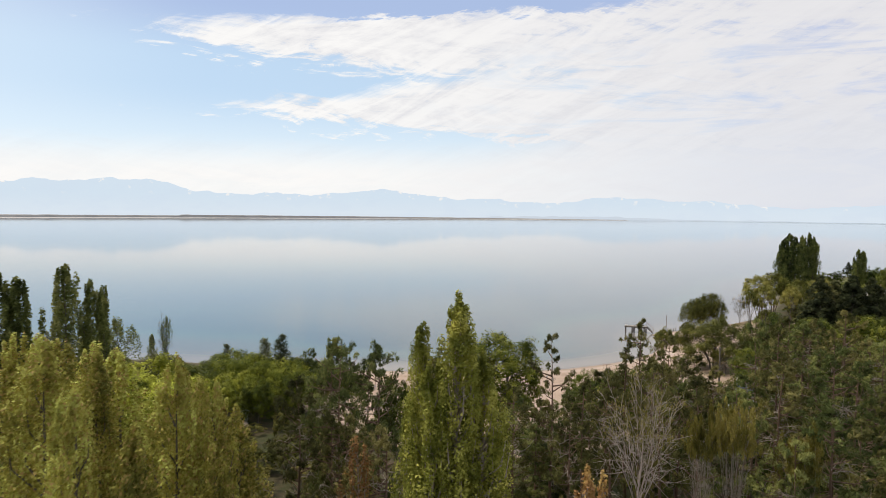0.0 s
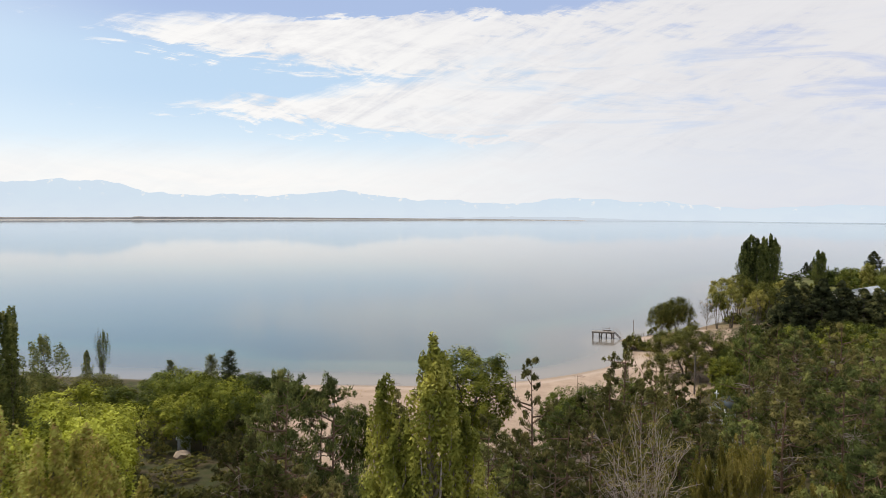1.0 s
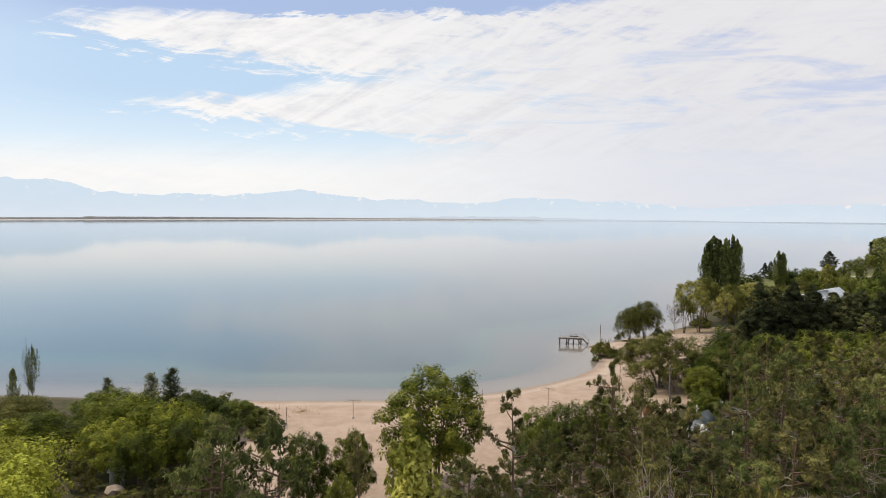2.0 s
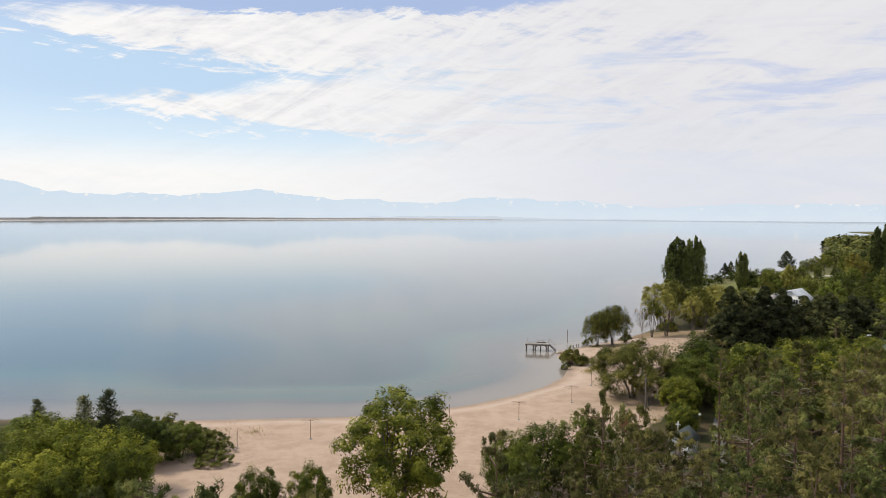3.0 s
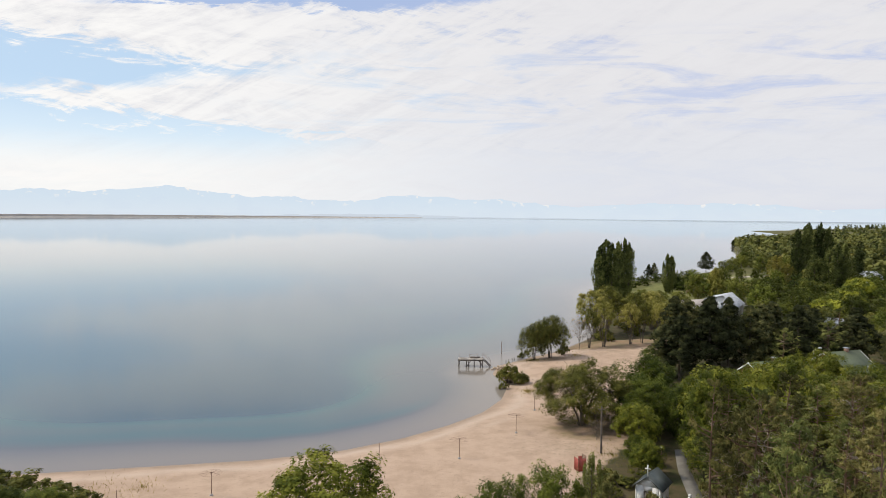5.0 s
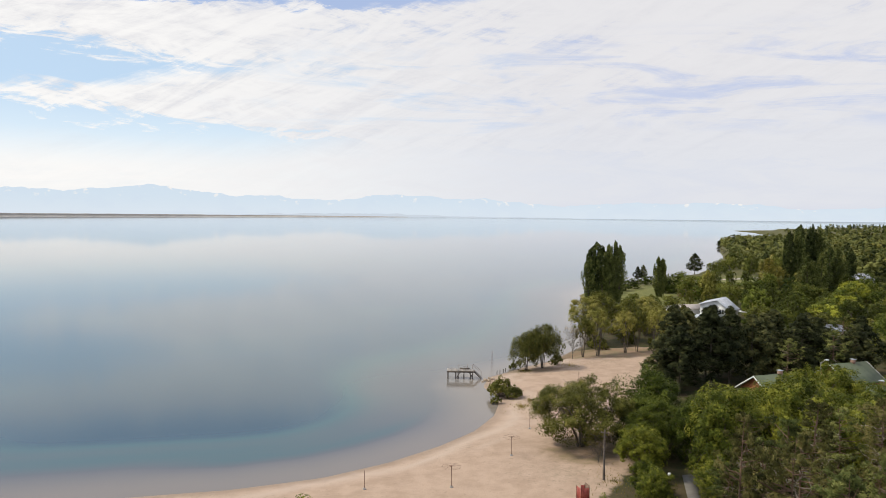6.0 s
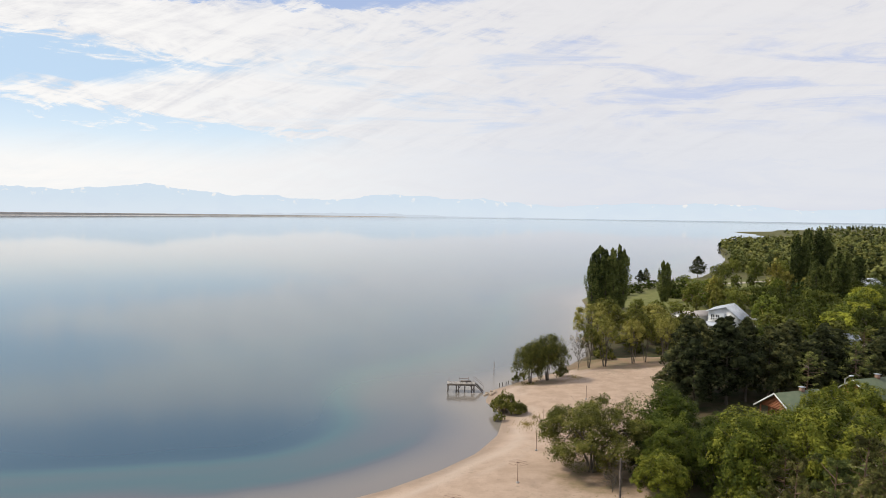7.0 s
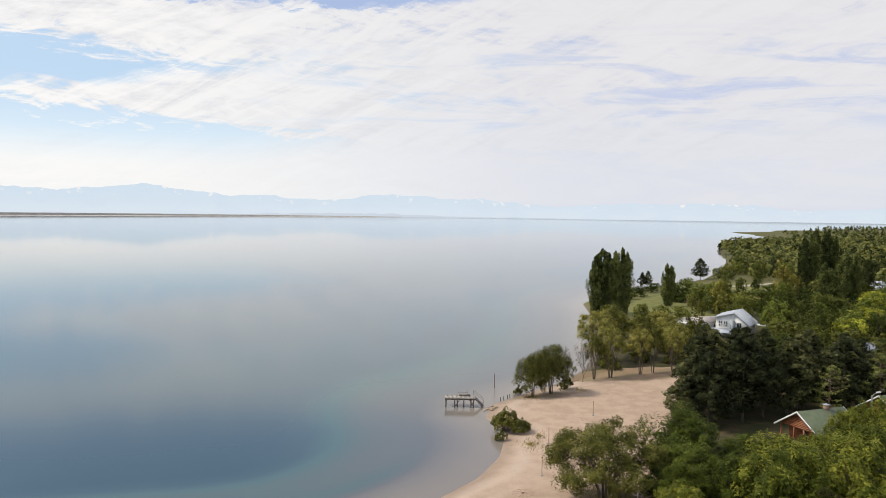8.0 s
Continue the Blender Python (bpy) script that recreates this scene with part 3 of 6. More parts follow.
def mountain_range(name, dist, az0, az1, tops, mat, label, rows=7):
    s, crest = Soup(), []
    azs = np.arange(az0, az1 + 0.01, 0.12)
    grid = []
    for a in azs:
        top = ridge_height(a, float(np.interp(a, [p[0] for p in tops], [p[1] for p in tops])))
        for r in range(rows):
            u = r / (rows - 1)
            d = dist + 90 * u + 12 * noise.noise((a * 0.8, u * 3, 4.0))
            grid.append((math.sin(radians(a)) * d, math.cos(radians(a)) * d, -2 + (top + 2) * u ** 0.8 * (1 + 0.05 * noise.noise((a * 2, u * 5, 0)) * (1 - u))))
            crest.append(max(0.0, (u - 0.55) / 0.45))
    n = len(azs)
    q = [(i * rows + r, (i + 1) * rows + r, (i + 1) * rows + r + 1, i * rows + r + 1) for i in range(n - 1) for r in range(rows - 1)]
    s.add(grid, q)
    ob = new(name, s.mesh(name, mat, True))
    a = ob.data.attributes.new("crest", "FLOAT", "POINT")
    a.data.foreach_set("value", np.array(crest, np.float32))
    return tagged(ob, label, "mountains", kind="structure")


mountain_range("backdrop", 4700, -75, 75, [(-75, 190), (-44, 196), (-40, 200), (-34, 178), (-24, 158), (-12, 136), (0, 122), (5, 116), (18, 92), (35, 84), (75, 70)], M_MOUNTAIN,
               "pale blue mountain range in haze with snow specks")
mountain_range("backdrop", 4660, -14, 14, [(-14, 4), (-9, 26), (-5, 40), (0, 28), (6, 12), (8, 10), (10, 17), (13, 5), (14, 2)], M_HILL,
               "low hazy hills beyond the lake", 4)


def far_shore():
    for name, mat, label, z0, z1, w in (("far_shore", M_SPIT, "dark low scrubby spit across the lake", 1.0, 13.0, 0), ("far_beach", M_SPITSAND, "thin pale sand edge of the far spit", 0.0, 2.0, -14)):
        s, pts, k = Soup(), [], 0
        for a in np.arange(-70, 1.6, 0.2):
            u = (a + 70) / 71.6
            d = 2750 + 1950 * max(0.0, (a + 45) / 46.6) ** 1.25 + w
            top = z1 * (1 - max(0.0, (a + 40) / 41.6) ** 2.2 * 0.86)
            if not w:
                top *= 1 + 0.10 * noise.noise((a * 0.9, 0, 0)) + 0.07 * noise.noise((a * 4, 3, 0))
                top *= 0.78 if a < -33 else 1
            for dd, zz in ((0, z0 - 1.5), (6, top * 0.9), (45, top), (180, top * 0.9), (181, -2)):
                pts.append((math.sin(radians(a)) * (d + dd), math.cos(radians(a)) * (d + dd), zz))
            k += 1
        s.add(pts, [(i * 5 + r, (i + 1) * 5 + r, (i + 1) * 5 + r + 1, i * 5 + r + 1) for i in range(k - 1) for r in range(4)])
        tagged(new(name, s.mesh(name, mat, False)), label, "shore", kind="structure")


far_shore()

# ---- trees ----
def columnar_tree(rng, H, R, clumps, per, leaf, peak=0.4, base=0.1, loose=0.75, spread=1.0):
    wood, crown = Soup(), Soup()
    lean = rng.normal(size=2) * 0.015 * H
    axis = lambda z: np.array([lean[0] * z / H, lean[1] * z / H, z])
    wood.tube([axis(z) for z in np.linspace(-0.3, H * 0.96, 9)], 0.014 * H, 0.012, 6)
    cs, rs = [], []
    for k in range(clumps):
        u = (k + rng.uniform(0, 1)) / clumps
        z = H * (base + (1 - base) * u ** 0.92)
        prof = min(1.0, (u / peak) ** 0.6 if u < peak else ((1 - u) / (1 - peak)) ** 0.64 + 0.04)
        a = rng.uniform(0, 2 * math.pi)
        rad = R * prof * rng.uniform(0.1, 1.0) ** 0.6 * spread * (0.95 + 0.55 * noise.noise((math.cos(a) * 1.2 + H, math.sin(a) * 1.2, z * 0.45)))
        tip = axis(z) + np.array([math.cos(a) * rad, math.sin(a) * rad, 0])
        foot = axis(max(0.3, z - (0.05 + 0.11 * prof) * H))
        w = R * (0.14 * prof + 0.07) * rng.uniform(0.7, 1.3)
        pts = curve_pts(foot, tip, (math.cos(a) * rad * 0.35, math.sin(a) * rad * 0.35, 0), rng, 5)
        for v, g in ((2, 1.1), (3, 1.0), (4, 0.8)):
            cs.append(pts[v] + np.array([0, 0, w * 1.2 * (v - 2)]))
            rs.append((w * g * 0.9, w * g * 0.9, w * g * 2.6))
        if rng.uniform() < loose:
            wood.tube(pts[::2], 0.0035 * H, 0.01, 3)
    crown.leaves(rng, cs, rs, per, leaf, 0.6, 1.0, 0.35, -0.5, 0.5, 0.42)
    return wood, crown


def broad_tree(rng, H, R, fork, boughs, subs, per, leaf, stems=4, bough=0.36, droop=0.0, flat=0.85, low=-0.35, splay=0.12, core=50, aspect=0.5, thick=1.0, bias=0.75, up=0.55, reach=0.42):
    """Leaning stems, limbs to each bough, and boughs of leaf tufts over an uneven dome."""
    wood, crown = Soup(), Soup()
    mid, half = fork + (H - fork) * 0.5, (H - fork) * 0.5
    mains = []
    for k in range(stems):
        a = 2 * math.pi * (k + rng.uniform(-0.25, 0.25)) / stems
        foot = np.array([math.cos(a) * R * splay * 0.5, math.sin(a) * R * splay * 0.5, -0.3])
        tip = np.array([math.cos(a) * R * reach, math.sin(a) * R * reach, mid + half * rng.uniform(0.0, 0.45)])
        pts = curve_pts(foot, tip, (-math.cos(a) * R * 0.08, -math.sin(a) * R * 0.08, 0.05 * H), rng, 6)
        wood.tube(pts, thick * 0.02 * H / max(1, stems) ** 0.35, thick * 0.006 * H, 6)
        mains.append(pts)
    cs, rs = [], []
    for k in range(boughs):
        z = low + (1 - low) * ((k + 0.5) / boughs) ** 0.9
        a = 2.39996 * k + rng.uniform(-0.5, 0.5)
        ring = math.sqrt(max(0.0, 1 - z * z))
        q = rng.uniform(0.78, 1.06) if rng.uniform() > 0.15 else rng.uniform(0.5, 0.7)
        w = R * bough * rng.uniform(0.7, 1.25)
        c = np.array([math.cos(a) * ring * (R - w * 0.75) * q, math.sin(a) * ring * (R - w * 0.75) * q, mid + z * (half - w * 0.6) * q])
        cs.append(c)
        rs.append(w)
        m = min(mains, key=lambda p: np.linalg.norm(p[-1][:2] - c[:2]))
        s = m[int(rng.integers(2, 6))]
        wood.tube(curve_pts(s, c, (0, 0, 0.06 * R), rng, 4), thick * 0.0055 * H, 0.016, 4)
        for j in range(2):
            e = c + rng.normal(size=3) * w * 0.6
            wood.tube([c, e], 0.02 * thick, 0.008, 3)
    crown.mass(rng, cs, rs, (0, 0, mid - half * 0.35), subs, per, leaf, aspect, 0.34, droop, up, bias, flat)
    if core:
        # shaded leaves deep in the crown
        inner = [c * np.array([0.66, 0.66, 1.0]) + np.array([0, 0, (mid - c[2]) * 0.3]) for c in cs]
        crown.leaves(rng, inner, [(r * 0.9,) * 3 for r in rs], core, leaf * 1.5, 0.6, 0.8, 0.3, droop, 0.1, 0.5)
    return wood, crown


def dense_pine(rng, H, R, boughs, subs, per, leaf, low=0.2):
    """A dark pine with a full rounded crown of needle tufts on rising boughs."""
    wood, crown = Soup(), Soup()
    bow = rng.normal(size=2) * 0.015 * H
    axis = lambda z: np.array([bow[0] * math.sin(z / H * 2.5), bow[1] * math.sin(z / H * 2.2 + 0.4), z])
    wood.tube([axis(z) for z in np.linspace(-0.3, H * 0.97, 9)], 0.014 * H, 0.02, 7)
    cs, rs = [], []
    for k in range(boughs):
        u = (k + 0.5) / boughs
        z = H * (low + (0.97 - low) * u)
        prof = min(1.0, 0.62 + 1.1 * u) * (1 - max(0.0, u - 0.25) / 0.75) ** 0.72 + 0.05
        a = 2.39996 * k + rng.uniform(-0.6, 0.6)
        w = R * (0.16 + 0.16 * prof) * rng.uniform(0.75, 1.3)
        reach = max(0.0, R * prof * rng.uniform(0.72, 1.12) - w * 0.7)
        s = axis(z - 0.06 * H * prof)
        c = axis(z) + np.array([math.cos(a) * reach, math.sin(a) * reach, 0])
        wood.tube(curve_pts(s, c, (0, 0, -0.05 * reach), rng, 4), 0.0035 * H, 0.015, 4)
        cs.append(c)
        rs.append(w)
        if reach > R * 0.45 and k % 2:
            cs.append(axis(z) + np.array([math.cos(a + 0.5), math.sin(a + 0.5), 0]) * reach * 0.5)
            rs.append(w * 0.9)
    crown.mass(rng, cs, rs, axis(H * 0.35), subs, per, leaf, 0.36, 0.42, -0.35, 0.6, 0.6, 0.95, 0.58)
    return wood, crown


def pine_tree(rng, H, L, branches, tufts, per, low=0.25, ragged=0.5, needle=0.2, dead=8, tuft=0.15):
    wood, crown, snags = Soup(), Soup(), []
    bow = rng.normal(size=2) * 0.03 * H
    axis = lambda z: np.array([bow[0] * math.sin(z / H * 2.5), bow[1] * math.sin(z / H * 2.2 + 0.4), z])
    wood.tube([axis(z) for z in np.linspace(-0.3, H * 0.985, 11)], 0.015 * H, 0.02, 7)
    tips, sizes = [], []
    for k in range(branches):
        u = low + (0.985 - low) * (k + rng.uniform(0, 1)) / branches
        reach = L * (0.35 + 0.65 * math.sin(math.pi * min(1, ((1 - u) / (1 - low)) ** 0.75 * 0.78))) * rng.uniform(1 - ragged, 1.15)
        if u > 0.9:
            reach *= 0.5
        a = rng.uniform(0, 2 * math.pi)
        out = np.array([math.cos(a), math.sin(a), 0.0])
        s = axis(H * u)
        e = s + out * reach + np.array([0, 0, reach * rng.uniform(0.05, 0.55)])
        pts = curve_pts(s, e, (0, 0, -reach * rng.uniform(0.0, 0.16)), rng, 5)
        wood.tube(pts[::2], 0.0036 * H * (0.4 + reach / L), 0.014, 3)
        for j in range(tufts):
            v = 1.0 - 0.62 * (j + rng.uniform(0, 0.8)) / tufts
            b = pts[0] + (pts[-1] - pts[0]) * v + (pts[2] - (pts[0] + pts[-1]) / 2) * 4 * v * (1 - v)
            side = np.cross(out, (0, 0, 1)) * rng.uniform(-1, 1) * reach * 0.34 * (1.25 - v) + np.array([0, 0, rng.uniform(-0.05, 0.16) * reach]) + out * reach * 0.12
            t = b + side
            if j % 3 == 0:
                wood.tube([b, t], 0.02, 0.009, 3)
            tips.append(t)
            sizes.append(L * tuft * rng.uniform(0.7, 1.3) * (1.0 if u < 0.85 else 0.75))
    crown.mass(rng, tips, sizes, axis(H * 0.4), 3, per, needle, 0.2, 0.55, -0.45, 0.75, 0.5, 0.85, 0.62)
    for k in range(dead):
        u = rng.uniform(0.2, 0.8)
        a = rng.uniform(0, 2 * math.pi)
        s = axis(H * u)
        reach = L * rng.uniform(0.35, 0.85)
        e = s + np.array([math.cos(a) * reach, math.sin(a) * reach, rng.uniform(-0.2, 0.35) * reach])
        pts = curve_pts(s, e, rng.normal(size=3) * reach * 0.10, rng, 7) + rng.normal(size=(7, 3)) * reach * 0.035
        snag = Soup()
        snags.append(snag)
        snag.tube(pts, 0.038, 0.013, 4)
        for j in range(5):
            f = pts[int(rng.integers(2, 5))]
            snag.tube(curve_pts(f, f + rng.normal(size=3) * reach * 0.3, rng.normal(size=3) * 0.1, rng, 4), 0.018, 0.006, 3)
    return wood, crown, *snags


def spruce_tree(rng, H, R, rings, per):
    wood, crown = Soup(), Soup()
    wood.tube([(0, 0, z) for z in np.linspace(-0.3, H, 8)], 0.014 * H, 0.01, 6)
    tips, dirs = [], []
    for k in range(rings):
        u = 0.06 + 0.93 * k / rings
        for j in range(int(9 - 5 * u)):
            a = rng.uniform(0, 2 * math.pi)
            reach = R * (1 - u) ** 0.8 * rng.uniform(0.7, 1.15) + 0.12
            out = np.array([math.cos(a), math.sin(a), -0.12])
            s = np.array([0, 0, H * u])
            wood.tube([s, s + out * reach], 0.02, 0.008, 3)
            for v in np.arange(0.25, 1.01, 0.2 if reach > 1 else 0.35):
                tips.append(s + out * reach * v)
                dirs.append(out * 0.8 + np.array([0, 0, 0.15]))
    crown.needles(rng, tips, dirs, per, 0.32, 0.05)
    return wood, crown


def bare_tree(rng, H, spread, leaf_n=900, limbs=13, twigs=8, fork=0.14, leaf=0.085, bend=-0.04, wide=0.46, gauge=1.0):
    """A stem that opens into a fan of rising limbs, branches and fine twigs."""
    wood, crown = Soup(), Soup()
    ends = []
    stem = curve_pts((0, 0, -0.3), (0.02 * H * rng.normal(), 0.02 * H * rng.normal(), H * 0.86), (0, 0, 0), rng, 10)
    wood.tube(stem, 0.011 * H, 0.002 * H, 6)
    for k in range(limbs):
        a = 2.4 * k + rng.uniform(-0.4, 0.4)
        u = fork + (max(0.62, fork + 0.14) - fork) * (k / limbs) ** 1.1
        s = stem[0] + (stem[-1] - stem[0]) * u
        out = np.array([math.cos(a), math.sin(a), 0])
        rise = H * rng.uniform(0.84, 1.0) - s[2]
        tip = s + out * rise * spread * rng.uniform(0.55, 1.1) + np.array([0, 0, rise * rng.uniform(0.82, 1.0)])
        pts = curve_pts(s, tip, out * rise * spread * bend, rng, 9)
        wood.tube(pts, 0.0042 * H * (1.3 - u), 0.0008 * H, 5)
        run = (tip - s) / np.linalg.norm(tip - s)
        for j in range(twigs):
            v = 0.15 + 0.8 * (j + rng.uniform()) / twigs
            b = pts[0] + (pts[-1] - pts[0]) * v + out * rise * spread * bend * 4 * v * (1 - v)
            side = run + rng.normal(size=3) * wide + np.array([0, 0, 0.15])
            side /= np.linalg.norm(side)
            L = rise * rng.uniform(0.22, 0.5) * (1.1 - v * 0.65)
            tw = curve_pts(b, b + side * L, (0, 0, -0.03 * L), rng, 5)
            wood.tube(tw, gauge * 0.0013 * H * (1.2 - v * 0.5), gauge * 0.0005 * H, 4)
            ends.append(tw[-1])
            for i in range(5):
                c = tw[int(rng.integers(1, 5))]
                d = side + rng.normal(size=3) * 0.5
                e = c + d / np.linalg.norm(d) * L * rng.uniform(0.25, 0.6)
                wood.tube([c, e], gauge * 0.0010 * H, gauge * 0.0004 * H, 3)
                ends.append(e)
    ends = np.array(ends)
    if leaf_n:
        high = ends[ends[:, 2] > H * 0.78]
        pick = high[rng.integers(0, len(high), leaf_n)]
        crown.leaves(rng, pick, np.full(leaf_n, 0.34), 1, leaf, 0.6)
    return wood, crown


def shrub_clump(rng, H, R, clumps, per, leaf):
    wood, crown = Soup(), Soup()
    cs, rs = [], []
    for k in range(clumps):
        a, q = rng.uniform(0, 2 * math.pi), math.sqrt(rng.uniform(0, 1)) * 0.85
        w = R * rng.uniform(0.2, 0.4)
        c = np.array([math.cos(a) * R * q, math.sin(a) * R * q, max(w * 0.5, H * (1 - q * q * 0.8) * rng.uniform(0.35, 0.85))])
        cs.append(c)
        rs.append((w, w, w * 0.8))
        wood.tube(curve_pts((c[0] * 0.15, c[1] * 0.15, -0.2), c, (0, 0, 0.1), rng, 3), 0.03, 0.01, 3)
    crown.mass(rng, cs, [r[0] for r in rs], (0, 0, 0), 3, max(4, per // 3), leaf, 0.5, 0.4)
    return wood, crown

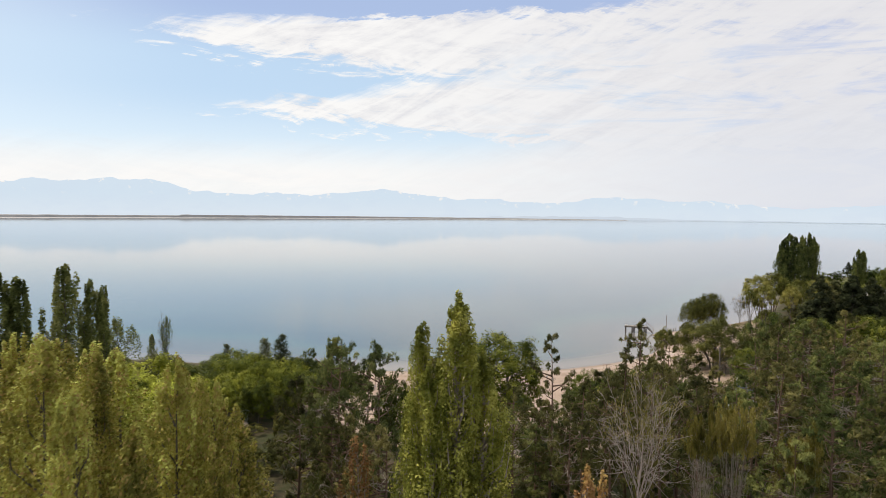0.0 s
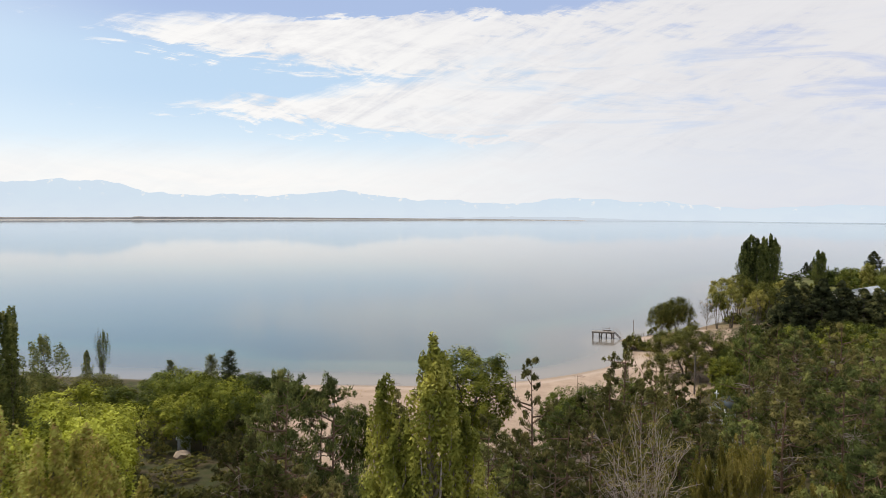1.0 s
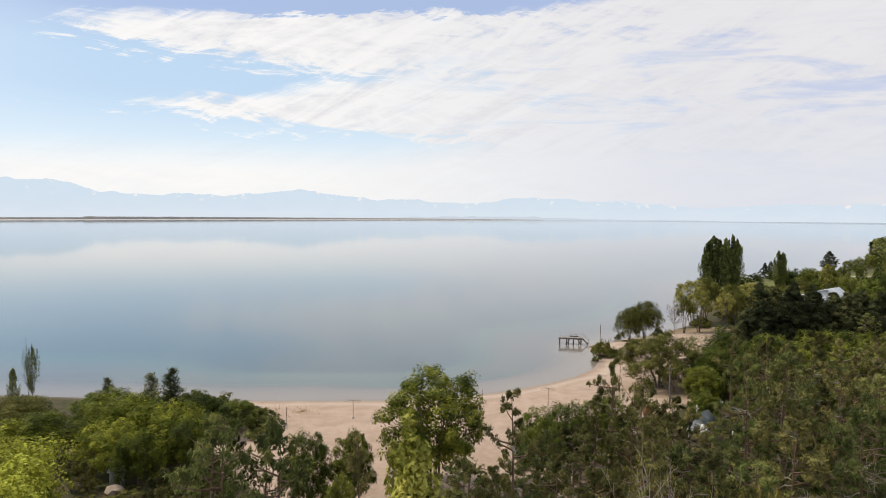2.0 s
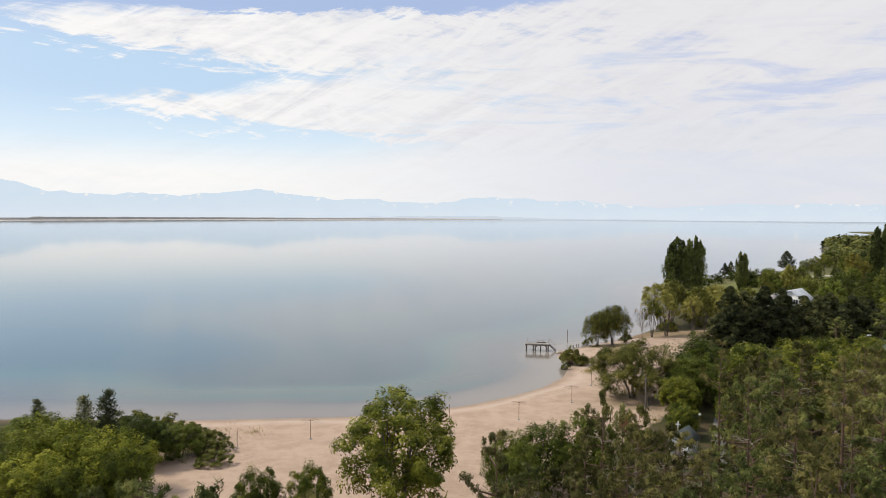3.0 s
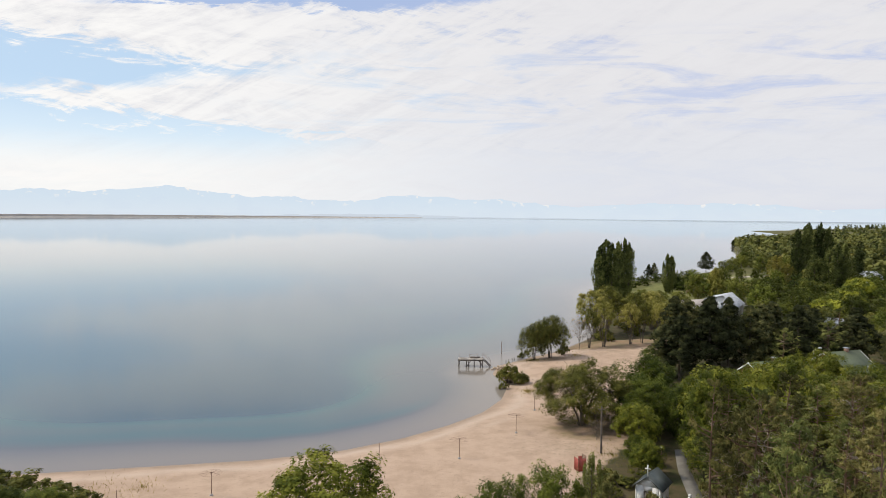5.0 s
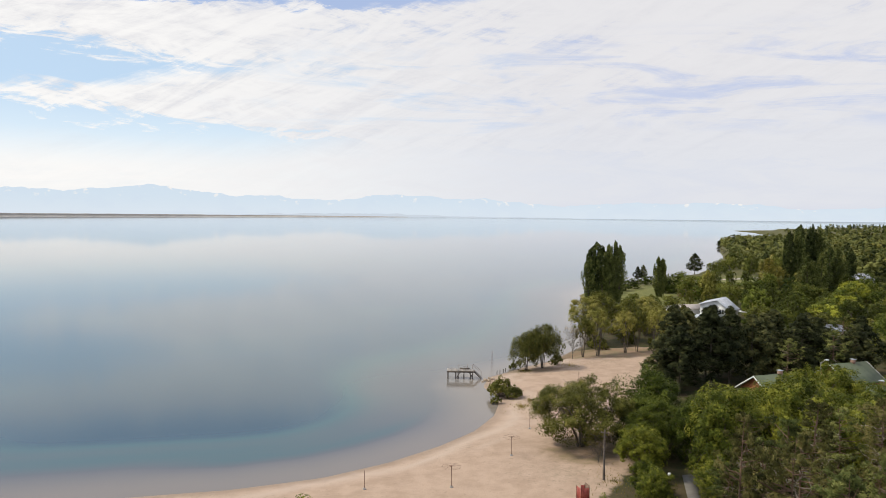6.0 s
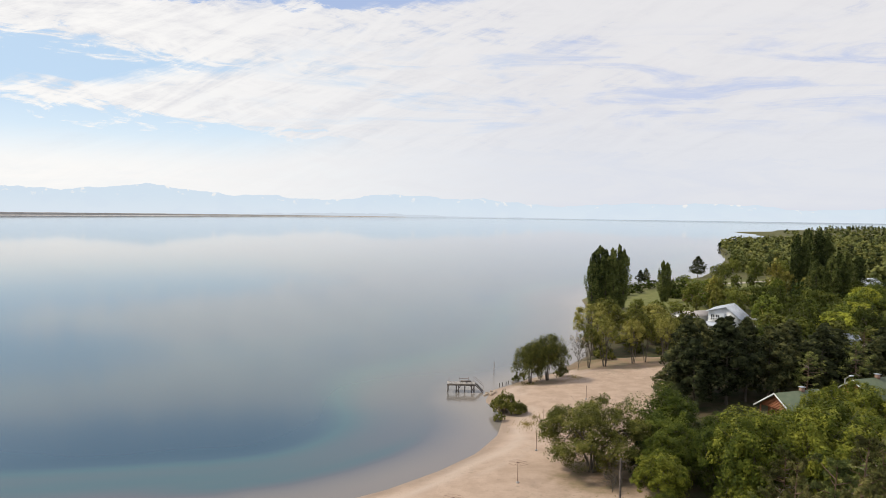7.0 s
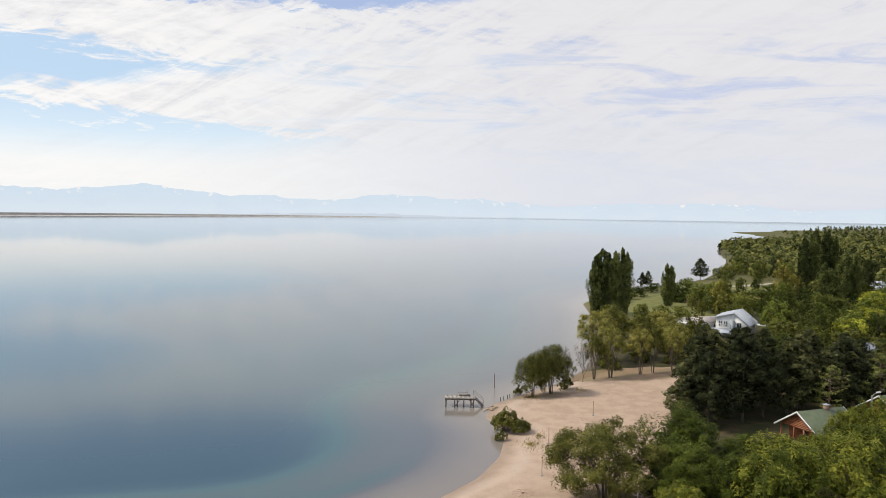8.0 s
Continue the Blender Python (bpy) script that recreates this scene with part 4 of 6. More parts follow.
KINDS = {
    # kind: name, label, height, radius, bark, leaves, builder
    "young_poplar": ("poplar_tree", "tall slender young poplar with fresh green leaves", 19.0, 1.75, M_PALEBARK, M_YOUNGPOPLAR, lambda g: columnar_tree(g, 19.0, 1.9, 150, 100, 0.062, 0.42, 0.12, 0.9, 1.1)),
    "yellow_poplar": ("poplar_tree", "slender poplar sapling with yellowing olive leaves", 17.0, 2.0, M_BARK, M_YELLOW, lambda g: columnar_tree(g, 17.0, 2.0, 84, 66, 0.085, 0.5, 0.25, 0.4)),
    "poplar": ("poplar_tree", "tall columnar poplar with dense dark green leaves", 18.0, 2.0, M_BARK, M_POPLAR, lambda g: columnar_tree(g, 18.0, 2.0, 90, 60, 0.115, 0.5, 0.04, 0.3)),
    "dark_poplar": ("poplar_tree", "dark columnar poplar standing on the lake shore", 18.0, 2.1, M_BARK, M_DARKPOPLAR, lambda g: columnar_tree(g, 18.0, 2.1, 110, 34, 0.19, 0.5, 0.0, 0.1)),
    "willow": ("willow_tree", "spreading willow with several leaning stems", 9.0, 5.0, M_BARK, M_WILLOW, lambda g: broad_tree(g, 9.0, 5.0, 0.6, 34, 8, 80, 0.13, 5, 0.35, 0.5, 1.0, -0.8, bias=0.6)),
    "beach_willow": ("willow_tree", "large open willow with a leaning fork at the sand's edge", 9.0, 5.0, M_BARK, M_WILLOW, lambda g: broad_tree(g, 9.0, 5.0, 0.2, 42, 9, 110, 0.115, 6, 0.31, 0.6, 1.05, -0.9, 0.14, 10, 0.45, 1.2, 0.6, 0.5, 0.55)),
    "mound": ("willow_tree", "billowing yellow-green willow with drooping foliage", 10.0, 5.0, M_BARK, M_MOUND, lambda g: broad_tree(g, 10.0, 5.0, 0.6, 28, 8, 76, 0.15, 4, 0.37, 0.5, 0.9, -0.8)),
    "olive": ("willow_tree", "olive green multi-stemmed tree on bare sand", 8.5, 3.6, M_BARK, M_OLIVE, lambda g: broad_tree(g, 8.5, 3.6, 2.4, 22, 7, 56, 0.135, 5, 0.36, 0.2, 0.8, -0.5, 0.14, 6, 0.5, 1.05, reach=0.62)),
    "round": ("maple_tree", "dense rounded tree with bright green leaves", 9.0, 4.0, M_BARK, M_ROUND, lambda g: broad_tree(g, 9.0, 4.0, 0.2, 32, 7, 64, 0.14, 4, 0.37, 0, 0.95, -0.85, bias=0.65)),
    "sand_round": ("maple_tree", "broad round tree with bright green leaves", 9.0, 4.0, M_BARK, M_ROUND, lambda g: broad_tree(g, 9.0, 4.0, 0.3, 36, 8, 80, 0.125, 6, 0.35, 0, 0.85, -0.85, 0.2, 30, 0.5, 1.2)),
    "full_shrub": ("shrub", "full rounded willow bush at the waterline", 2.6, 2.0, M_BARK, M_WILLOW, lambda g: shrub_clump(g, 2.6, 2.0, 64, 180, 0.095)),
    "deep": ("maple_tree", "dense broad tree with deep green leaves", 9.0, 4.2, M_BARK, M_DEEP, lambda g: broad_tree(g, 9.0, 4.2, -0.2, 36, 8, 62, 0.14, 3, 0.34, -0.4, 1.15, -0.95, bias=0.6, up=0.7)),
    "far_round": ("maple_tree", "rounded green tree among the houses", 8.0, 4.4, M_BARK, M_MIDWOOD, lambda g: broad_tree(g, 8.0, 4.4, -0.8, 20, 5, 24, 0.34, 3, 0.42, 0, 1.0, -0.95, core=6, bias=0.45, up=0.4)),
    "far_olive": ("willow_tree", "dull olive willow among the houses", 8.0, 4.4, M_BARK, M_OLIVE, lambda g: broad_tree(g, 8.0, 4.4, -0.8, 20, 5, 24, 0.34, 3, 0.42, 0, 1.0, -0.95, core=6, bias=0.45, up=0.4)),
    "far_deep": ("maple_tree", "dark green bushy tree among the houses", 8.0, 4.4, M_BARK, M_DEEP, lambda g: broad_tree(g, 8.0, 4.4, -0.8, 20, 5, 24, 0.34, 3, 0.42, 0, 1.0, -0.95, core=6, bias=0.45, up=0.4)),
    "pine": ("pine_tree", "ragged pine with orange bark and dead twisted branches", 14.0, 3.0, M_PINEBARK, M_PINE, lambda g: pine_tree(g, 14.0, 3.0, 40, 3, 17, 0.28, 0.6, 0.21, 14)),
    "green_pine": ("pine_tree", "open pine with fresh green needles and dead twigs", 14.0, 3.0, M_PINEBARK, M_GREENPINE, lambda g: pine_tree(g, 14.0, 3.0, 38, 3, 18, 0.30, 0.6, 0.21, 9, 0.165)),
    "slim_pine": ("pine_tree", "thin open pine with bare orange limbs", 14.0, 2.0, M_PINEBARK, M_PINE, lambda g: pine_tree(g, 14.0, 2.0, 30, 3, 15, 0.3, 0.75, 0.19, 9, 0.17)),
    "dark_pine": ("pine_tree", "dark dense pine at the edge of the sand", 13.0, 3.4, M_BARK, M_DARKPINE, lambda g: dense_pine(g, 13.0, 3.4, 50, 6, 24, 0.27)),
    "sparse": ("poplar_tree", "loose open-crowned poplar standing alone", 11.0, 2.4, M_BARK, M_POPLAR, lambda g: columnar_tree(g, 11.0, 2.4, 26, 55, 0.13, 0.5, 0.35, 1.0)),
    "bushy": ("maple_tree", "low dense tree with bright green leaves", 6.0, 4.0, M_BARK, M_BUSHY, lambda g: broad_tree(g, 6.0, 4.0, 0.3, 26, 8, 60, 0.125, 4, 0.38, 0, 0.9, -0.75)),
    "spruce": ("spruce_tree", "small narrow spruce with blue-green needles", 8.0, 1.5, M_BARK, M_SPRUCE, lambda g: spruce_tree(g, 8.0, 1.5, 26, 9)),
    "bare": ("birch_tree", "pale bare-branched birch with thin browning leaves", 14.0, 2.6, M_PALEBARK, M_SAPLING, lambda g: bare_tree(g, 14.0, 0.48, 2200, 9, 13, 0.56, 0.06, 0.10, 0.75)),
    "dead": ("dead_tree", "leafless grey tree with fine twigs", 7.5, 2.4, M_BARK, M_BIRCHLEAF, lambda g: bare_tree(g, 7.5, 0.5, 200, 11, 9, 0.2, 0.085, 0.03, 0.6, 2.4)),
    "leafy_birch": ("birch_tree", "upright birch sapling with thinning olive leaves", 12.0, 1.8, M_DEADWOOD, M_SAPLING, lambda g: bare_tree(g, 12.0, 0.30, 15000, 11, 8, 0.1, 0.09)),
    "orange": ("birch_tree", "dying sapling with orange brown leaves", 12.0, 1.2, M_DEADWOOD, M_ORANGE, lambda g: columnar_tree(g, 12.0, 1.2, 40, 26, 0.08, 0.5, 0.3, 0.9)),
    "shrub": ("shrub", "low tangled shrub with dull green leaves", 2.4, 2.0, M_BARK, M_SHRUB, lambda g: shrub_clump(g, 2.4, 2.0, 18, 52, 0.16)),
    "dark_shrub": ("shrub", "shaded dark green undergrowth shrub below the pines", 2.4, 2.0, M_BARK, M_DEEP, lambda g: shrub_clump(g, 2.4, 2.0, 18, 46, 0.16)),
    "green_shrub": ("shrub", "rounded bushy willow shrub with fresh leaves", 2.6, 2.0, M_BARK, M_WILLOW, lambda g: shrub_clump(g, 2.6, 2.0, 30, 84, 0.16)),
}
VARIANTS = {"pine": 4, "green_pine": 3, "dark_pine": 3, "round": 3, "bushy": 2, "yellow_poplar": 3, "olive": 3, "shrub": 3, "deep": 2, "willow": 2, "poplar": 2, "dark_poplar": 2, "slim_pine": 3, "young_poplar": 3, "bare": 2, "leafy_birch": 2,
            "far_round": 2, "far_olive": 2, "far_deep": 2}
GROUPS = {"pine": "pines of the wood", "green_pine": "pines of the wood", "dark_pine": "dark pines by the sand", "olive": "trees of the sandy grove", "yellow_poplar": "yellowing poplar saplings",
          "dark_poplar": "shore poplars", "poplar": "poplars", "shrub": "shrubs of the undergrowth", "round": "bright green trees"}
made_trees = {}
planting = np.random.default_rng(7)


def plant(kind, x, y, top, r, lean=(0, 0), turn=None, label=""):
    name, text, H, R, bark, leaf, build = KINDS[kind]
    pool = made_trees.setdefault(kind, [])
    z = hz(x, y) - 0.05
    turn = planting.uniform(0, 360) if turn is None else turn
    m = pose(x, y, z, lean[0], lean[1], turn)
    if len(pool) < VARIANTS.get(kind, 1):
        g = np.random.default_rng(100 + 13 * len(pool) + sum(map(ord, kind)))
        soups = build(g)
        pts = np.concatenate(soups[1].v or soups[0].v)
        tall, wide = float(np.quantile(pts[:, 2], 0.998)), float(np.quantile(np.hypot(pts[:, 0], pts[:, 1]), 0.97))
        sz, sr = (top - z) / tall, r / wide
        ob = new(name)
        part("trunk", soups[0], bark, ob, smooth=True)
        if soups[1].v:
            part("crown", soups[1], leaf, ob)
        for snag in soups[2:]:
            part("dead_branch", snag, M_DEADWOOD, ob, "bleached dead branch")
        ob.matrix_basis = m @ Matrix.Diagonal((sr, sr, sz, 1))
        pool.append((ob, tall, wide, sr, sz))
    else:
        src, tall, wide, r0, z0 = pool[int(planting.integers(len(pool)))]
        sz, sr = (top - z) / tall, r / wide
        ob = copy_thing(src, m @ Matrix.Diagonal((sr / r0, sr / r0, sz / z0, 1)))
    tagged(ob, label or text, "shrub" if "shrub" in kind else "tree", GROUPS.get(kind, ""))
    return ob


def plant_all(kind, rows):
    for row in rows:
        plant(kind, *row)


# the slender poplar in the middle of the wood
plant_all("young_poplar", [(-3.35, 28.5, 21.75, 2.1), (-4.6, 28.6, 20.7, 1.5), (-4.0, 28.1, 19.3, 1.9), (-2.7, 29.2, 19.6, 1.8)])
# yellowing saplings
plant_all("yellow_poplar", [(-18.3, 25.5, 19.9, 1.7), (-18, 28, 19.2, 1.6), (-19.7, 31.6, 18.4, 1.8), (-13.6, 26.6, 19.3, 1.4), (-12.7, 27.2, 18.4, 1.1), (-11.4, 25.6, 16.6, 1.0),
                            (-12.4, 22.6, 18.2, 1.3), (-15, 23, 18.9, 1.4), (-16.6, 24.2, 18.2, 1.4), (-21.5, 28.8, 19.4, 1.7), (-15.5, 30, 18.0, 1.5), (-22.5, 33.5, 18.4, 1.8)])
plant_all("yellow_poplar", [(-24, 30.5, 19.2, 1.7), (-16.8, 33.5, 16.8, 1.7), (-13, 30.4, 16.6, 1.5), (-19.5, 36, 16.4, 1.8), (-25.5, 35, 18.0, 1.9)])
# shore poplars and lone trees beyond the clearing
plant_all("poplar", [(-39.0, 51, 20.6, 2.0), (-37.7, 51.8, 19.3, 1.4), (-36.9, 52.0, 18.8, 1.3), (-40.9, 47.4, 19.8, 2.0), (-42.2, 47.4, 20.1, 2.2), (-43.8, 46.6, 19.6, 2.2)])
plant("sparse", -55.6, 80, 11.9, 2.6, (0, -12), 0, "leaning poplar with a loose open crown")
plant("dead", -64.2, 99.6, 9.9, 1.0)
plant("sparse", -63.2, 99.0, 9.2, 0.9)
plant("poplar", -63.5, 96, 6.9, 0.8)
plant_all("spruce", [(-42.6, 90.4, 8.2, 1.5), (-40.4, 90.6, 8.8, 1.7), (-53.2, 99.3, 5.4, 1.3)])
plant_all("bushy", [(-45, 88, 7.0, 4.2), (-41, 84, 7.6, 4.2), (-36, 83, 7.2, 4.0), (-40, 78.5, 6.4, 3.6), (-33.4, 80, 6.6, 2.6), (-48, 80, 6.6, 4.2), (-36, 76, 6.4, 2.4)])
plant_all("deep", [(-37, 91.5, 6.0, 3.0), (-34.5, 94, 4.6, 2.6), (-42, 94, 5.5, 3.2), (-50, 92, 5.6, 3.6)])
plant_all("willow", [(-57, 88, 5.6, 4.0), (-63, 84, 6.5, 4.5), (-52, 70, 7.5, 4.4), (-49, 61, 9.0, 4.6)])
plant_all("mound", [(-36.5, 55.5, 12.6, 5.6), (-31.5, 49.5, 12.8, 5.2), (-40, 63, 10.2, 5.0), (-27.5, 44, 13.4, 4.4)])
plant_all("green_shrub", [(-33, 98, 2.8, 2.4), (-31.5, 95.5, 2.5, 2.2), (-35.5, 99.5, 3.2, 2.6), (-39, 101, 3.6, 2.8), (-44, 104, 3.2, 2.8), (-30, 92, 2.6, 2.0)])
# pines in front of the beach
plant_all("green_pine", [(-14.3, 46.1, 17.1, 2.7), (-11.8, 45.9, 16.9, 2.2), (-15.8, 48, 16.2, 2.6), (-13.5, 49, 15.7, 2.4)])
plant_all("pine", [ (-9.5, 39.5, 13.6, 2.4), (-17.5, 44.5, 14.6, 2.6), (-12.5, 42, 13.2, 2.2)])
plant_all("slim_pine", [(-2.3, 54, 16.6, 1.6), (-9.5, 50, 15.2, 1.5), (4.6, 64, 16.6, 2.0), (3.4, 63, 14.8, 1.8), (0.5, 52, 14.0, 1.8), (2.2, 57, 13.4, 1.9)])
plant_all("pine", [(-4.5, 52, 13.4, 2.2), (-0.4, 49, 13.2, 2.2), (1.6, 60, 13.0, 2.3), (-6.8, 47, 12.4, 2.2), (-17.8, 50, 13.2, 2.6), (-13, 40, 13.8, 2.0), (2.4, 51, 14.2, 2.2), (-3, 60, 10.4, 2.0), (7, 66, 15.0, 2.4), (9.0, 68.5, 13.0, 2.3), (11.0, 72, 11.4, 2.2), (5.6, 61, 14.6, 2.4), (11.6, 80, 8.2, 1.9)])
plant("sand_round", -9.7, 79.3, 12.2, 4.8, label="broad round tree with bright green leaves on the sand")
plant("sand_round", -15.7, 73.6, 7.9, 2.0, label="small compact green tree on the sand")
plant("sand_round", -18.7, 70.8, 8.5, 2.1, label="small compact green tree on the sand")
plant_all("deep", [(2.6, 86.8, 7.6, 3.0), (6.6, 88, 8.2, 3.0), (-0.4, 82, 8.4, 2.6)])
plant_all("green_pine", [(-4.7, 62, 10.0, 2.4), (-2.9, 61, 9.6, 2.4), (-1.6, 66, 9.8, 2.2), (-3.1, 55, 9.6, 2.3), (-1.0, 57, 10.0, 2.3), (-5.2, 56, 10.2, 2.4), (0.6, 68, 10.4, 2.2)])
plant("sparse", 9.9, 88, 9.2, 1.3, label="thin young poplar at the edge of the sand")
# young growth round the chapel and its path
plant_all("round", [(19.6, 104.6, 5.0, 1.9), (25.4, 104.0, 6.4, 2.2)])
plant_all("green_shrub", [(15.4, 103.2, 2.7, 1.5), (17.2, 101.8, 2.4, 1.3), (14.6, 99.6, 2.4, 1.2), (19.4, 100.6, 2.2, 1.1)])
plant_all("green_pine", [(20.4, 90.4, 7.6, 1.9), (22.4, 95.6, 8.4, 2.1), (24.2, 99.6, 8.2, 2.1), (55.4, 147.5, 9.6, 2.6), (63.5, 148.5, 10.6, 2.7), (71.5, 157.5, 11.8, 3.0)])
# low weeds round the shed
plant_all("shrub", [(-36.0, 71.4, 1.9, 1.6), (-38.6, 72.4, 1.8, 1.2), (-34.6, 72.0, 2.4, 1.6), (-34.2, 68.6, 2.6, 1.9), (-35.8, 74.6, 1.8, 0.9), (-39.8, 74.2, 2.6, 1.3), (-36.2, 68.2, 2.4, 1.5)])
# bare birches near by
plant("bare", 3.6, 43.4, 16.6, 2.6)
plant("leafy_birch", 8.9, 46.2, 14.6, 1.3)
plant("leafy_birch", 7.2, 46, 14.4, 1.2)
plant("leafy_birch", 12.2, 44.8, 13.8, 1.4)
plant("orange", 0.9, 31, 15.3, 1.2)
plant("orange", 1.8, 32.0, 14.6, 1.0)
plant("orange", -10.6, 38.6, 13.2, 1.1)
# beach edge
plant("beach_willow", 17.6, 123.8, 9.1, 5.9, label="large spreading willow at the edge of the sand")
plant("dead", 18.9, 119.5, 4.8, 2.4)
plant("dead", 17.8, 117.2, 3.9, 1.7)
plant_all("deep", [(27.2, 127.6, 9.5, 4.6), (25.5, 121.8, 7.4, 3.4), (28.8, 117.4, 7.6, 3.0), (22.6, 120.2, 5.4, 2.6), (34.4, 128.4, 6.2, 3.2), (39.5, 129.6, 5.4, 2.8)])
plant_all("round", [(21.5, 113.5, 6.3, 2.6), (23.4, 117.5, 6.8, 2.6), (20.2, 108.5, 4.4, 1.8), (27.5, 108, 11.6, 3.8), (31.5, 115, 10.2, 4.2), (34, 108, 12.1, 4.2), (38.5, 113, 11.5, 4.0),
                    (42, 107, 10.8, 4.0), (45, 115, 9.2, 3.8), (50, 110, 9.8, 4.2), (36, 118, 9.7, 3.2), (51.5, 119, 9.8, 3.6), (56, 114, 10.6, 4.0)])
plant_all("round", [(41, 122, 8.2, 3.4), (46.5, 124, 8.4, 3.4), (36.5, 123, 6.8, 2.8), (52, 127, 9.4, 3.4), (57.5, 122, 10.2, 3.8), (46.0, 128.6, 8.7, 2.3), (48.7, 130, 9.2, 2.4), (53.5, 132.5, 8.8, 2.6)])
plant_all("green_shrub", [(10.7, 146.4, 1.5, 0.9), (17.2, 170.2, 1.6, 0.9)])
plant_all("willow", [(19.2, 168.3, 7.2, 3.1), (22.4, 169.4, 8.4, 3.7)])
plant_all("full_shrub", [(11.9, 150.2, 3.4, 1.9), (13.7, 148.8, 2.3, 1.5)])
plant("green_shrub", 25.6, 172.5, 2.8, 1.3)
# sandy grove
plant("dead", 29.8, 177.3, 8.0, 2.6)
plant_all("olive", [(32.3, 179, 8.6, 2.0), (35.4, 179.5, 9.6, 3.0), (41.4, 181.2, 9.4, 2.5), (44.2, 182.4, 9.0, 2.2), (48.4, 183.6, 9.0, 2.4),
                    (36.5, 192, 11.0, 4.2), (41, 198, 11.4, 4.4), (46, 194, 10.2, 3.8), (51, 190, 9.0, 3.4), (52, 200, 10, 4.0)])
plant_all("dark_poplar", [(55.6, 262, 16.6, 2.1), (57.0, 262.5, 18.2, 2.2), (58.4, 263, 19.6, 2.6), (60.0, 262.4, 18.4, 2.3), (62.4, 261, 19.0, 2.4), (63.9, 262, 19.9, 2.4), (65.2, 261.5, 18.6, 2.0)])
plant_all("dark_poplar", [(82.6, 275, 14.4, 1.8), (84.0, 275.5, 13.9, 1.7), (128.5, 277, 23.0, 2.4), (131.5, 278, 23.8, 2.4), (135.5, 283, 25.2, 2.6), (139, 283, 25.4, 2.6), (142.5, 284, 23.4, 2.4), (126, 262, 16.0, 2.6), (130, 261, 17.2, 2.4), (138.5, 270, 18.2, 2.6), (142, 271, 18.6, 2.4), (149, 276, 17, 2.4)])
plant_all("dark_pine", [(40.0, 152.5, 14.0, 3.9), (38.9, 147, 11.4, 3.5), (36.4, 149.5, 7.6, 2.6), (44.6, 149, 14.4, 4.1), (48.4, 150.8, 14.0, 3.5), (43.5, 156.5, 13.0, 3.9), (52.5, 152, 12.6, 3.8), (47.5, 157.5, 13.0, 3.8),
                        (56, 155, 12.4, 3.9), (60, 151, 12.8, 3.8), (64.5, 154, 11.8, 3.8), (69, 150.5, 11.2, 3.6), (53, 161, 11.6, 3.8), (61, 161, 12.2, 3.8), (68, 163, 11.4, 3.8), (74, 157, 11.6, 3.8), (79, 152, 11, 3.6), (84, 160, 11, 3.8)])
plant_all("far_olive", [(60, 214, 6.2, 3.6), (58, 222, 6.0, 3.4), (64, 206, 6.0, 3.4)])
plant_all("yellow_poplar", [(119.6, 272, 14.4, 3.4), (122.5, 274, 11.5, 2.8), (92, 258, 11.2, 2.2)])
plant_all("dark_pine", [(140, 381, 10.0, 4.0), (99.6, 345, 6.2, 2.0), (102.4, 346, 6.8, 2.2)])
plant_all("far_deep", [(89, 287, 6.6, 3.6), (93, 290, 7.6, 4.0), (98, 291, 7.8, 4.2), (103, 290, 7.0, 3.8), (91, 284, 4.6, 2.4), (72, 288, 4.6, 3.2), (77, 296, 5.0, 3.4), (84, 303, 5.2, 3.2), (94, 318, 4.6, 3.0), (105, 330, 4.2, 3.0), (118, 344, 4.4, 3.0)])
plant_all("far_olive", [(92.4, 257, 11.4, 2.8), (91, 255, 8.6, 2.6), (116, 268, 9.6, 3.6), (83.5, 251, 6.2, 1.2)])
plant_all("far_round", [(66, 250, 5.2, 2.6), (70, 246, 5.4, 3.0), (76, 248, 5.0, 2.8), (116, 306, 8.2, 2.4), (124, 310, 7.4, 2.2), (133, 316, 7.0, 2.2), (108, 296, 7.2, 3.0), (160, 366, 10, 3.4), (168, 358, 11, 3.8), (150, 384, 6, 3.4), (158, 392, 7, 3.6), (166, 400, 8, 3.8), (174, 414, 9, 4.0), (149, 372, 4.6, 3.0)])


def scatter(poly, gap, seed, keep_off=()):
    """Jittered places inside an outline, off the kept discs and off the water."""
    rng = np.random.default_rng(seed)
    poly = np.array(poly, float)
    (x0, y0), (x1, y1) = poly.min(0), poly.max(0)
    X, Y = np.meshgrid(np.arange(x0, x1, gap), np.arange(y0, y1, gap * 0.87))
    X = X + (np.arange(X.shape[0]) % 2)[:, None] * gap / 2 + rng.uniform(-0.36, 0.36, X.shape) * gap
    Y = Y + rng.uniform(-0.36, 0.36, Y.shape) * gap
    ok = (signed(poly, X, Y) > 0) & (signed(LAKE_EDGE, X, Y) > 3)
    for cx, cy, r in keep_off:
        ok &= np.hypot(X - cx, Y - cy) > r
    return list(zip(X[ok], Y[ok])), rng


plant_all("mound", [(98, 207, 7.4, 4.2), (112, 221, 8.0, 4.4), (131, 246, 9.4, 4.6)])
places, rng = scatter([(36, 187), (53, 185), (60, 200), (56, 214), (46, 214)], 6.2, 17)
for x, y in places:
    plant("green_shrub", x, y, hz(x, y) + rng.uniform(1.5, 3.4), rng.uniform(1.6, 2.6))
